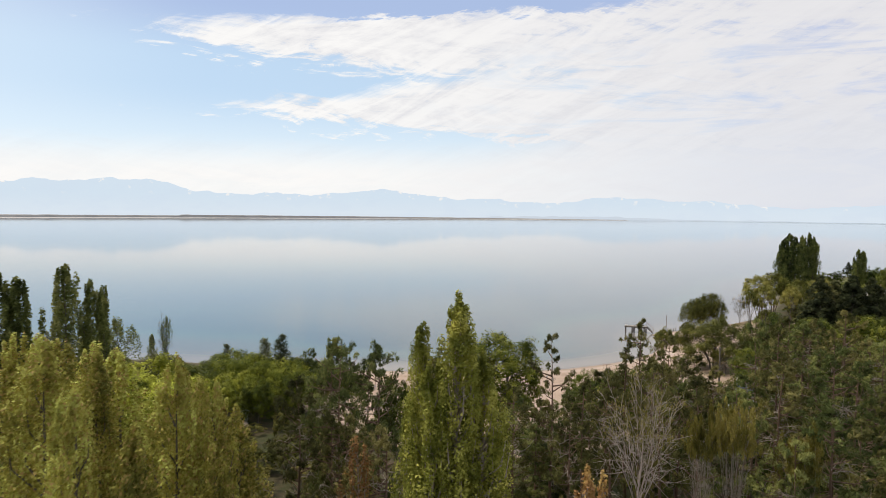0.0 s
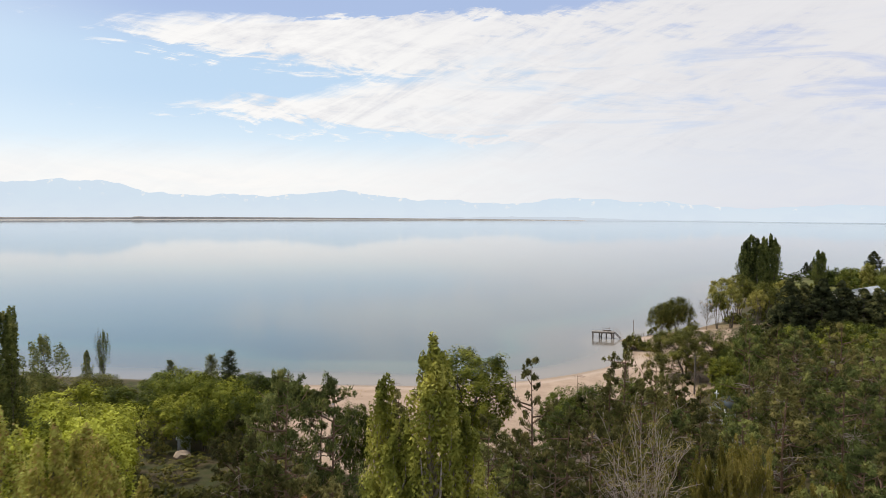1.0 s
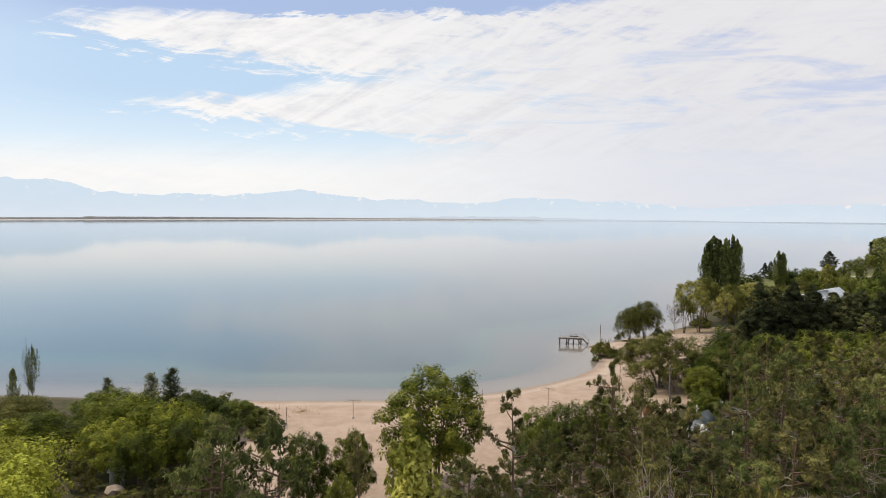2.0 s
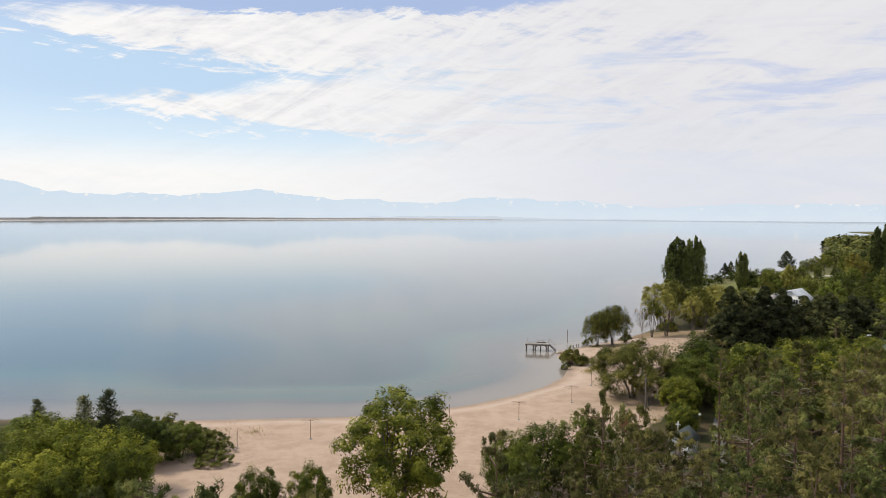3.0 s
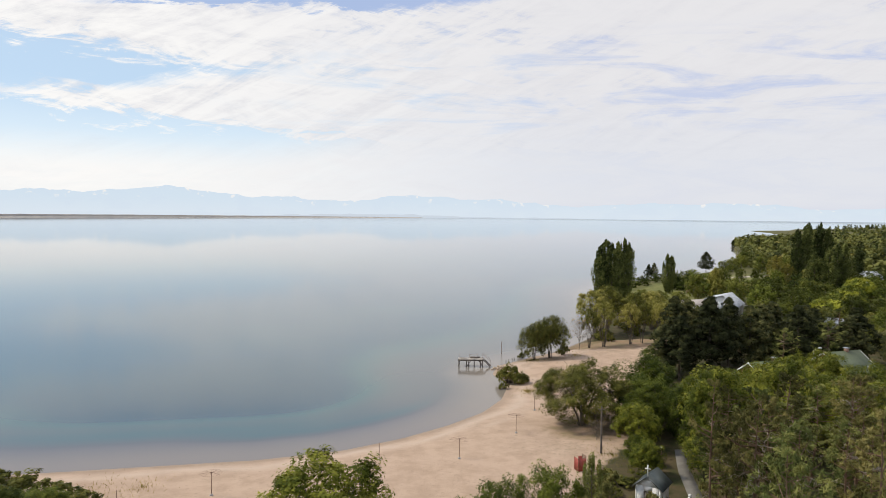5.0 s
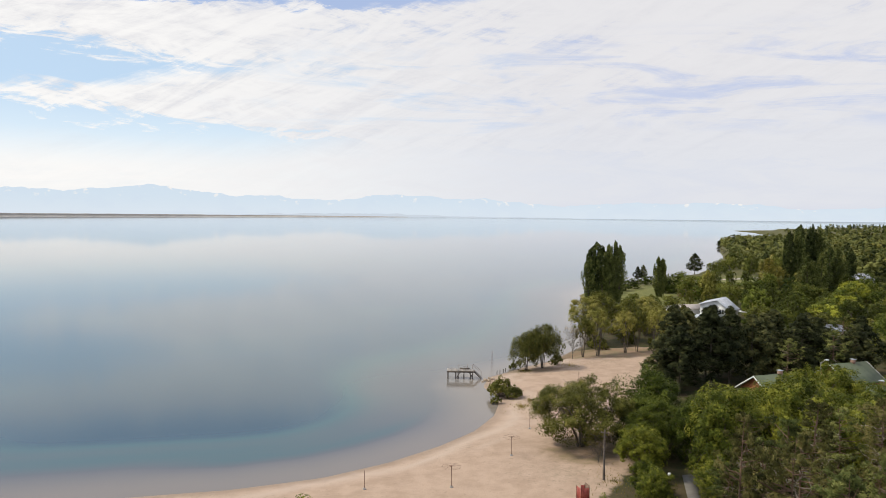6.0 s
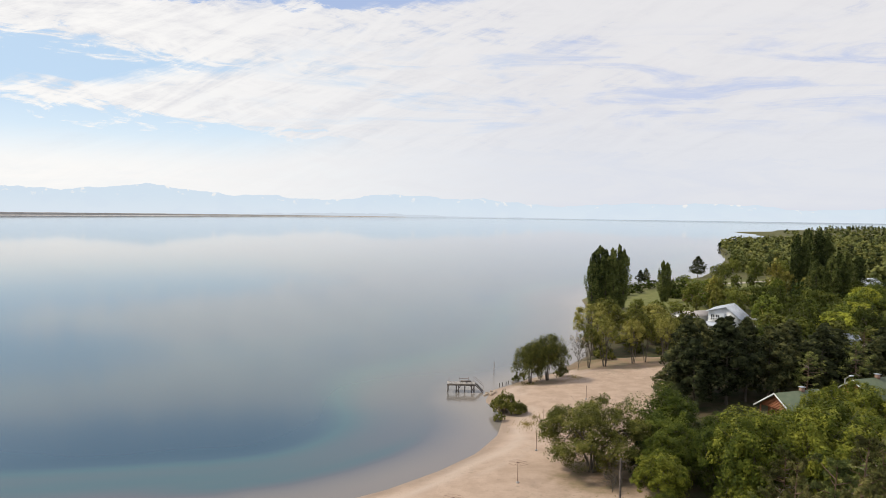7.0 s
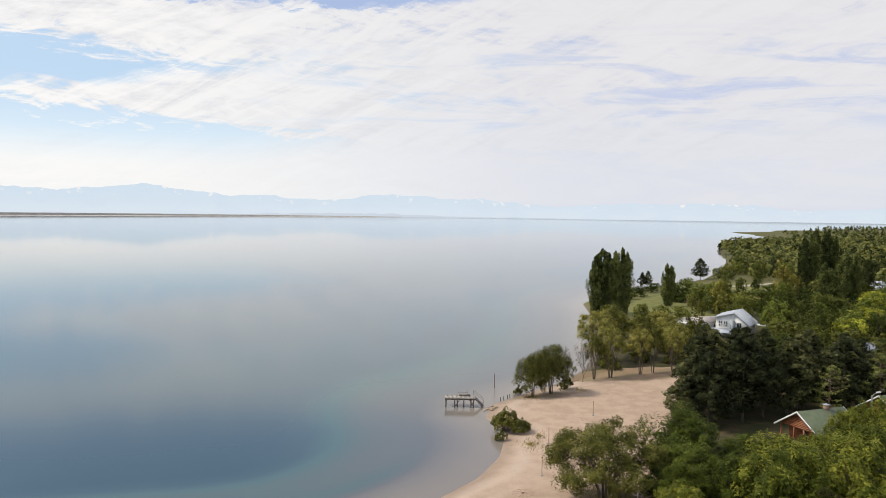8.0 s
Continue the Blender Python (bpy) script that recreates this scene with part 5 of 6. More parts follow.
# the pine wood beside the flight line
WOOD_TOPS = ([30, 45, 60, 70, 84, 94, 105], [14.0, 14.8, 15.6, 16.0, 15.6, 13.2, 11.4])
places, rng = scatter([(5, 34), (22, 34), (44, 66), (62, 92), (70, 106), (30, 103), (21, 94), (14, 84), (8, 70), (5, 52)], 5.3, 3, [(17.5, 97, 5), (15.6, 91, 4), (14, 86, 3), (18, 92, 4), (16.5, 87, 3.5), (19, 88, 3), (3.6, 43.4, 3), (24, 104, 3), (24, 110, 3)])
for x, y in places:
    top = float(np.interp(y, *WOOD_TOPS)) * rng.uniform(0.82, 1.08) - max(0, 14 - x) * 0.10
    if y > 60 and abs(x - 6.4 - (y - 62.5) * 0.325) < 3.6:
        top = min(top, 13.6 - (y - 62.5) * 0.345)  # younger pines in front of the chapel
        if top < 5.0:
            continue
    u = rng.uniform()
    plant("pine" if u < 0.42 else "green_pine" if u < 0.78 else "slim_pine" if u < 0.86 else "slim_pine", x, y, top, rng.uniform(2.2, 3.2) if u < 0.78 else rng.uniform(1.4, 2.2))
# low growth round the clearing with the shed, and along the wood's edge
places, rng = scatter([(-52, 40), (-18, 40), (-16, 52), (-20, 66), (-27, 77), (-34, 74), (-50, 76), (-56, 60)], 4.0, 5, [(-37.5, 74.5, 3.0), (-36.5, 72.0, 3.0), (-35.0, 69.0, 2.6)])
for x, y in places:
    plant("shrub" if rng.uniform() < 0.7 else "green_shrub", x, y, hz(x, y) + rng.uniform(1.2, 3.2), rng.uniform(1.5, 2.6))
places, rng = scatter([(-9, 46), (4, 46), (10, 70), (16, 92), (15, 103), (6, 82), (-3, 70), (-12, 62)], 4.4, 6, [(17.5, 97, 3), (13.5, 107, 2), (16.0, 91.5, 4.0), (14.4, 87, 3.5)])
for x, y in places:
    plant("shrub" if rng.uniform() < 0.6 else "green_shrub", x, y, hz(x, y) + rng.uniform(1.5, 4.5), rng.uniform(1.2, 2.3))
places, rng = scatter([(-24, 18), (22, 18), (22, 36), (6, 46), (-24, 46)], 6.5, 8)
for x, y in places:
    plant("shrub" if rng.uniform() < 0.6 else "far_deep", x, y, hz(x, y) + rng.uniform(3.0, 8.5), rng.uniform(2.4, 3.2))
places, rng = scatter([(5, 34), (24, 34), (44, 64), (58, 90), (30, 101), (20, 90), (10, 70), (5, 52)], 5.2, 12, [(17.5, 97, 4), (15.6, 91, 3), (3.6, 43.4, 2.5), (22.5, 99, 3)])
for x, y in places:
    plant("dark_shrub", x, y, hz(x, y) + rng.uniform(2.0, 4.5), rng.uniform(2.0, 3.0))
# mixed trees beyond the dark pines, round the houses
places, rng = scatter([(54, 172), (92, 160), (150, 205), (190, 262), (190, 320), (120, 330), (88, 318), (70, 300), (70, 240), (56, 205)], 8.6, 9,
                      [(77, 215, 8), (73, 207, 8), (68, 200, 7), (72, 231, 10), (64, 225, 9), (70, 256, 12), (77, 266, 11), (84, 277, 13), (78, 292, 16), (92, 305, 18), (97, 274, 8), (122, 318, 14), (136, 334, 16), (150, 342, 14), (110, 322, 12), (68, 212, 8), (70, 221, 8), (79, 238, 8), (84, 246, 7)])
for x, y in places:
    u = rng.uniform()
    low = 0.55 if y > 284 else 1.0
    plant("far_olive" if u < 0.25 else "far_round" if u < 0.66 else "far_deep", x, y, rng.uniform(4.6, 10.5) * low, rng.uniform(2.8, 4.4))


def far_woods():
    """Woods along the far bays, too distant to tell trees apart."""
    bay = [(185, 365), (230, 310), (600, 700), (560, 800), (400, 790), (310, 720), (262, 600), (205, 478)]
    for outline, gap, mat, label, leaf, tall, slim, seed in (
            ([(166, 378), (182, 345), (230, 300), (420, 420), (620, 700), (560, 800), (400, 790), (330, 735), (300, 712), (262, 600), (205, 478), (176, 422)], 8.0, M_FARWOOD, "mixed green woodland round the bay", 0.9, (4, 8.5), 0.55, 31),
            (bay, 24.0, M_FARPOPLAR, "dark poplars standing in the bay woodland", 0.7, (7, 11.5), 0.18, 32),
            (bay, 20.0, M_FAROLIVE, "olive trees in the bay woodland", 0.95, (5, 9), 0.45, 33),
            ([(840, 1480), (980, 1390), (1700, 1750), (1700, 2250), (960, 1640)], 34.0, M_FARWOOD, "distant dark woods on the low cape", 1.3, (4, 9.5), 0.38, 34),
            ([(440, 800), (640, 700), (1100, 1200), (960, 1380), (720, 1360), (580, 1080)], 24.0, M_FARWOOD, "distant scrub on the low cape", 1.2, (2, 4.5), 0.7, 35)):
        places, g = scatter(outline, gap, seed)
        crown, tones = Soup(), []
        for x, y in places:
            h, z0 = g.uniform(*tall), hz(x, y)
            w = h * slim * g.uniform(0.8, 1.25)
            cs, rs = [], []
            for k in range(6):
                v, a = k / 5, 2.4 * k + g.uniform(-0.5, 0.5)
                q = 0.62 * w * math.sin(math.pi * min(1, 0.25 + 0.75 * v)) * g.uniform(0.5, 1.1)
                cs.append((x + math.cos(a) * q, y + math.sin(a) * q, z0 + h * (0.1 + 0.74 * v)))
                rs.append(max(w * 0.5, h * 0.13) * g.uniform(0.8, 1.2))
            before = crown.n
            crown.mass(g, cs, rs, (x, y, z0 + h * 0.3), 3, 8 if leaf < 1.1 else 5, leaf, 0.65, 0.18, 0, 0.35, 0.45, 1.0, 0.55)
            tones.append(np.full(crown.n - before, g.normal(-0.02, 0.2)))
        ob = tagged(new("woodland", crown.mesh("woodland", mat)), label, "woods", kind="stuff")
        ob.data.attributes.new("tone", "FLOAT", "POINT").data.foreach_set("value", np.concatenate(tones).astype(np.float32))


far_woods()


# ---- built things ----
def thing(name, label, category, m, group=""):
    ob = new(name)
    ob.matrix_basis = m
    return tagged(ob, label, category, group)


def rod(name, mat, parent, pts, r0, r1=None, sides=8, label=""):
    s = Soup()
    s.tube(pts, r0, r0 if r1 is None else r1, sides)
    for start, p in ((0, pts[0]), ((len(pts) - 1) * sides, pts[-1])):
        ring = s.v[0][start:start + sides]
        half = sides // 2
        s.add(ring, [(0, k, k + 1, k + 2) for k in range(1, sides - 2, 2)])
    return part(name, s, mat, parent, label, True)


def pier():
    ob = thing("pier", "small weathered timber jetty on thin posts over the water", "pier", pose(4.5, 162.9, 0, 0, 0, -6) @ Matrix.Diagonal((1, 1, 1.26, 1)))
    for k in range(23):
        x = k * 0.2
        box_part("deck_board", M_DECK, ob, x + 0.008, 0, 1.06, x + 0.19, 1.9, 1.105)
    for y in (0.12, 1.72):
        box_part("beam", M_WOOD, ob, 0, y, 0.86, 4.6, y + 0.1, 1.058)
    for x in (0.15, 1.5, 1.9, 2.9, 4.0, 4.4):
        for y in (0.17, 1.77):
            rod("post", M_WOOD, ob, [(x, y, -1.2), (x + 0.03, y, 0.94)], 0.10, 0.085)
    for x0, x1 in ((1.6, 2.3), (4.0, 4.5), (4.4, 3.8)):
        rod("brace", M_WOOD, ob, [(x0, 0.1, 0.1), (x1, 0.1, 0.9)], 0.05)
    for x in (0.3, 2.0, 3.5, 4.4):
        rod("rail_post", M_RUST, ob, [(x, 1.82, 1.1), (x, 1.82, 1.75)], 0.02)
    rod("rail", M_RUST, ob, [(2.0, 1.82, 1.5), (3.5, 1.82, 1.48)], 0.02)
    box_part("bench", M_WOOD, ob, 2.2, 1.35, 1.11, 3.9, 1.6, 1.3)
    for y in (0.25, 1.5):
        rod("stringer", M_WOOD, ob, [(4.55, y, 1.03), (5.8, y - 0.4, 0.12)], 0.06)
    for k in range(6):
        u = (k + 0.5) / 6
        box_part("step", M_WOOD, ob, 4.55 + 1.2 * u, 0.15 - 0.2 * u, 1.04 - 0.9 * u, 4.75 + 1.2 * u, 1.6 - 0.2 * u, 1.085 - 0.9 * u)
    for y in (0.2, 1.55):
        rod("hand_rail", M_RUST, ob, [(4.5, y, 1.8), (5.9, y - 0.3, 0.95), (5.9, y - 0.3, 0.1)], 0.018)


def boulder(x, y, r, mat=None, label="tan boulder lying at the water's edge", flat=0.6):
    g = np.random.default_rng(int(abs(x * 31 + y * 7)))
    bm = bmesh.new()
    bmesh.ops.create_icosphere(bm, subdivisions=2, radius=r)
    for v in bm.verts:
        k = 1 + 0.35 * noise.noise(v.co * (1.4 / r) + Vector((x, y, 0)))
        v.co = Vector((v.co.x * k, v.co.y * k * 0.85, v.co.z * k * flat))
    me = bpy.data.meshes.new("boulder")
    bm.to_mesh(me)
    bm.free()
    me.materials.append(mat or M_STONE)
    ob = new("boulder", me)
    ob.matrix_basis = pose(x, y, max(hz(x, y), -0.15) + r * flat * 0.45, 0, 0, g.uniform(0, 360))
    return tagged(ob, label, "rock", "shore rocks")


def sunshade(x, y, ribs=True, h=2.2, lean=0.0):
    ob = thing("sunshade_frame" if ribs else "beach_post", "bare rusty sunshade frame planted in the sand" if ribs else "single rusty pole planted in the sand",
               "sunshade" if ribs else "post", pose(x, y, hz(x, y), lean, lean * 0.6, (x * 37) % 360), "sunshade frames" if ribs else "beach poles")
    rod("pole", M_RUST, ob, [(0, 0, -0.3), (0, 0, h)], 0.036, 0.03)
    rod("foot", M_POLE, ob, [(0, 0, -0.1), (0, 0, 0.16)], 0.2, 0.13, 10)
    if ribs:
        rod("hub", M_RUST, ob, [(0, 0, h - 0.06), (0, 0, h + 0.05)], 0.09, 0.07)
        for k in range(8):
            a = k * math.pi / 4
            c, s = math.cos(a), math.sin(a)
            rod("rib", M_RUST, ob, [(0, 0, h), (c * 0.55, s * 0.55, h + 0.02), (c * 1.1, s * 1.1, h - 0.06)], 0.014, 0.010, 5)
        for k in range(8):
            a, b = k * math.pi / 4, (k + 1) * math.pi / 4
            rod("rim", M_RUST, ob, [(math.cos(a) * 1.0, math.sin(a) * 1.0, h - 0.045), (math.cos(b) * 1.0, math.sin(b) * 1.0, h - 0.045)], 0.008, 0.008, 4)


def gable_roof(s, L, W, eave, ridge, over=0.4, thick=0.12):
    """Two slabs; the ridge runs along x."""
    for side in (-1, 1):
        y0, y1 = 0.0, side * (W / 2 + over)
        drop = (ridge - eave) / (W / 2) * (W / 2 + over)
        a = [(-L / 2 - over, y0, ridge), (L / 2 + over, y0, ridge), (L / 2 + over, y1, ridge - drop), (-L / 2 - over, y1, ridge - drop)]
        b = [(x, y, z + thick) for x, y, z in a]
        q = [(3, 2, 1, 0), (4, 5, 6, 7), (0, 1, 5, 4), (1, 2, 6, 5), (2, 3, 7, 6), (3, 0, 4, 7)]
        yield a + b, q


def window(parent, x, y, z, w, h, axis="y", out=-1):
    """A framed pane on a wall whose normal lies along axis."""
    d = 0.05 * out
    t = 0.07

    def slab(name, mat, par, u0, u1, z0, z1, d0, d1):
        lo, hi = min(d0, d1), max(d0, d1)
        b = (u0, y + lo, z0, u1, y + hi, z1) if axis == "y" else (x + lo, u0, z0, x + hi, u1, z1)
        return box_part(name, mat, par, *b)
    c = x if axis == "y" else y
    f = slab("window", M_TRIM, parent, c - w / 2 - t, c + w / 2 + t, z - t, z, 0, d * 1.6)
    slab("frame", M_TRIM, f, c - w / 2 - t, c + w / 2 + t, z + h, z + h + t, 0, d * 1.6)
    slab("frame", M_TRIM, f, c - w / 2 - t, c - w / 2, z, z + h, 0, d * 1.6)
    slab("frame", M_TRIM, f, c + w / 2, c + w / 2 + t, z, z + h, 0, d * 1.6)
    slab("frame", M_TRIM, f, c - 0.03, c + 0.03, z, z + h, 0, d * 1.4)
    slab("pane", M_GLASS, f, c - w / 2, c - 0.03, z, z + h, 0, d * 0.6)
    slab("pane", M_GLASS, f, c + 0.03, c + w / 2, z, z + h, 0, d * 0.6)


def cabin(x, y, turn, L=6.5, W=6.0, eave=2.6, ridge=4.6):
    ob = thing("cabin", "red-brown log cabin with a mossy green roof and open porch", "cabin", pose(x, y, hz(x, y), 0, 0, turn), "holiday cabins")
    rows = 13
    hgt = eave / rows
    for k in range(rows):
        z0, z1 = k * hgt + 0.006, (k + 1) * hgt - 0.006
        for side in (-1, 1):
            box_part("log", M_LOG, ob, -L / 2 + 1.6, side * W / 2 - 0.09, z0, L / 2, side * W / 2 + 0.09, z1)
        box_part("log", M_LOG, ob, -L / 2 + 1.5, -W / 2 + 0.1, z0, -L / 2 + 1.68, W / 2 - 0.1, z1)
        box_part("log", M_LOG, ob, L / 2 - 0.18, -W / 2 + 0.1, z0, L / 2 - 0.002, W / 2 - 0.1, z1)
    for gx in (-L / 2 + 0.1, L / 2 - 0.1):
        k, z = 0, eave
        while z < ridge - 0.25:
            half = W / 2 * (ridge - z - hgt * 0.4) / (ridge - eave)
            box_part("gable_board", M_LOG, ob, gx - 0.07, -half, z + 0.006, gx + 0.07, half, z + hgt - 0.006)
            z += hgt
    for yy in (-W / 2 + 0.12, -0.6, 0.9, W / 2 - 0.12):
        box_part("porch_post", M_LOG, ob, -L / 2 + 0.05, yy - 0.08, 0, -L / 2 + 0.21, yy + 0.08, eave)
    box_part("porch_floor", M_WOOD, ob, -L / 2, -W / 2, 0.0, -L / 2 + 1.49, W / 2, 0.16)
    s = Soup()
    for v, q in gable_roof(s, L, W, eave + 0.08, ridge + 0.08, 0.5, 0.1):
        r = Soup()
        r.add(v, q)
        part("roof", r, M_GREENROOF, ob, "moss green roof slope")
    for side in (-1, 1):
        for gx in (-L / 2 - 0.52, L / 2 + 0.48):
            k = (ridge - eave) / (W / 2)
            y1 = side * (W / 2 + 0.5)
            z1 = ridge + 0.08 - k * (W / 2 + 0.5)
            r = Soup()
            r.add([(gx, 0, ridge - 0.04), (gx + 0.04, 0, ridge - 0.04), (gx + 0.04, y1, z1 - 0.12), (gx, y1, z1 - 0.12),
                   (gx, 0, ridge + 0.2), (gx + 0.04, 0, ridge + 0.2), (gx + 0.04, y1, z1 + 0.12), (gx, y1, z1 + 0.12)],
                  [(3, 2, 1, 0), (4, 5, 6, 7), (0, 1, 5, 4), (1, 2, 6, 5), (2, 3, 7, 6), (3, 0, 4, 7)])
            part("barge_board", r, M_TRIM, ob, "white painted barge board")
    window(ob, -L / 2 + 1.5, -1.7, 1.0, 0.7, 0.9, "x", -1)
    window(ob, 0.8, -W / 2 - 0.09, 1.0, 0.8, 0.9, "y", -1)
    door = box_part("door", M_WOOD, ob, -L / 2 + 1.44, 0.1, 0.16, -L / 2 + 1.5, 0.95, 2.1)
    rod("handle", M_GREYMETAL, door, [(-L / 2 + 1.40, 0.2, 1.1), (-L / 2 + 1.40, 0.2, 1.22)], 0.015)
    vent = box_part("chimney", M_BRICK, ob, 0.7, -0.25, ridge - 0.1, 1.2, 0.25, ridge + 0.55)
    box_part("cap", M_GREYROOF, vent, 0.6, -0.35, ridge + 0.62, 1.3, 0.35, ridge + 0.68)


def slab(v4, thick):
    """A sloping plate from four upper corners."""
    s = Soup()
    low = [(x, y, z - thick) for x, y, z in v4]
    s.add(low + list(v4), [(3, 2, 1, 0), (4, 5, 6, 7), (0, 1, 5, 4), (1, 2, 6, 5), (2, 3, 7, 6), (3, 0, 4, 7)])
    return s


def end_wall(x0, x1, y0, y1, t0, t1):
    """An upright plate between two heights, for gables cut at the ridge."""
    s = Soup()
    s.add([(x0, y0, 0), (x1, y0, 0), (x1, y1, 0), (x0, y1, 0), (x0, y0, t0), (x1, y0, t0), (x1, y1, t1), (x0, y1, t1)],
          [(3, 2, 1, 0), (4, 5, 6, 7), (0, 1, 5, 4), (1, 2, 6, 5), (2, 3, 7, 6), (3, 0, 4, 7)])
    return s


def white_house():
    ob = thing("house", "white two-storey house with grey sheet roof and balcony", "house", pose(79.6, 221.5, hz(79.6, 221.5) - 0.2, 0, 0, 53.1) @ Matrix.Scale(1.04, 4))
    top, left, right = 5.6, 4.5, 3.1
    for x0, x1 in ((-4.5, -4.25), (4.25, 4.5)):
        part("gable", end_wall(x0, x1, -3.0, 0.0, right, top - 0.1), M_WHITE, ob)
        part("gable", end_wall(x0, x1, 0.0, 4.0, top - 0.1, left), M_WHITE, ob)
    box_part("wall", M_WHITE, ob, -4.25, -3.0, 0, 4.25, -2.75, right)
    box_part("wall", M_WHITE, ob, -4.25, 3.75, 0, 4.25, 4.0, left)
    for side, low in ((-3.4, right - 0.3), (4.5, left - 0.12)):
        a, b = ((-4.9, side, low), (4.9, side, low)) if side < 0 else ((4.9, side, low), (-4.9, side, low))
        c, d = ((4.9, 0, top), (-4.9, 0, top)) if side < 0 else ((-4.9, 0, top), (4.9, 0, top))
        roof = part("roof", slab([a, b, c, d], 0.09), M_GREYROOF, ob, "pale grey corrugated roof slope")
        for k in range(25):
            x = -4.85 + k * 0.404
            rod("seam", M_GREYROOF, roof, [(x, 0, top + 0.01), (x, side, low + 0.01)], 0.025, 0.025, 4)
    for y in (3.0, 1.9):
        window(ob, -4.5, y, 2.45, 0.8, 1.15, "x", -1)
    window(ob, -4.5, -1.0, 2.3, 1.0, 1.1, "x", -1)
    for x in (-2.2, 0.6):
        window(ob, x, -3.0, 1.3, 1.0, 1.1)
    box_part("stair_block", M_GREYMETAL, ob, -5.5, 0.0, 0, -4.51, 0.8, 3.9, label="grey plastered stair block")
    box_part("balcony", M_TRIM, ob, -5.7, 0.82, 2.05, -4.51, 3.9, 2.2)
    for k in range(10):
        y = 0.9 + k * 0.32
        box_part("baluster", M_TRIM, ob, -5.68, y, 2.2, -5.62, y + 0.06, 3.0)
    box_part("rail", M_TRIM, ob, -5.7, 0.82, 3.0, -5.6, 3.9, 3.1)
    part("porch_roof", slab([(-7.6, 4.6, 1.35), (-7.6, 0.0, 1.35), (-5.72, 0.0, 2.04), (-5.72, 4.6, 2.04)], 0.06), M_GREYROOF, ob)
    for y in (0.2, 2.2, 4.3):
        box_part("porch_post", M_TRIM, ob, -7.5, y, 0, -7.38, y + 0.12, 1.33)
    part("canopy", slab([(2.0, -5.6, 2.3), (4.4, -5.6, 2.3), (4.4, -3.02, 2.5), (2.0, -3.02, 2.5)], 0.08), M_TRIM, ob)
    for x in (2.1, 4.2):
        box_part("canopy_post", M_TRIM, ob, x, -5.5, 0, x + 0.1, -5.4, 2.23)


def low_building(name, x, y, turn, L, W, h, wall, roof, label, windows=2, ridge=0.9):
    ob = thing(name, label, "house" if "house" in name else "building", pose(x, y, hz(x, y) - 0.05, 0, 0, turn))
    for b in ((-L / 2, -W / 2, 0, L / 2, -W / 2 + 0.2, h), (-L / 2, W / 2 - 0.2, 0, L / 2, W / 2, h), (-L / 2, -W / 2 + 0.2, 0, -L / 2 + 0.2, W / 2 - 0.2, h), (L / 2 - 0.2, -W / 2 + 0.2, 0, L / 2, W / 2 - 0.2, h)):
        box_part("wall", wall, ob, *b)
    for gx in (-L / 2 + 0.1, L / 2 - 0.1):
        r = Soup()
        r.add([(gx - 0.1, -W / 2, h), (gx - 0.1, W / 2, h), (gx - 0.1, 0.02, h + ridge - 0.03), (gx - 0.1, -0.02, h + ridge - 0.03), (gx + 0.1, -W / 2, h), (gx + 0.1, W / 2, h), (gx + 0.1, 0.02, h + ridge - 0.03), (gx + 0.1, -0.02, h + ridge - 0.03)],
              [(3, 2, 1, 0), (4, 5, 6, 7), (0, 1, 5, 4), (1, 2, 6, 5), (2, 3, 7, 6), (3, 0, 4, 7)])
        part("gable", r, wall, ob)
    for v, q in gable_roof(None, L, W, h + 0.04, h + ridge + 0.04, 0.35, 0.07):
        r = Soup()
        r.add(v, q)
        part("roof", r, roof, ob)
    for k in range(windows):
        window(ob, -L / 2 + (k + 0.5) * L / windows, -W / 2, h * 0.38, 0.9, min(1.0, h * 0.4))


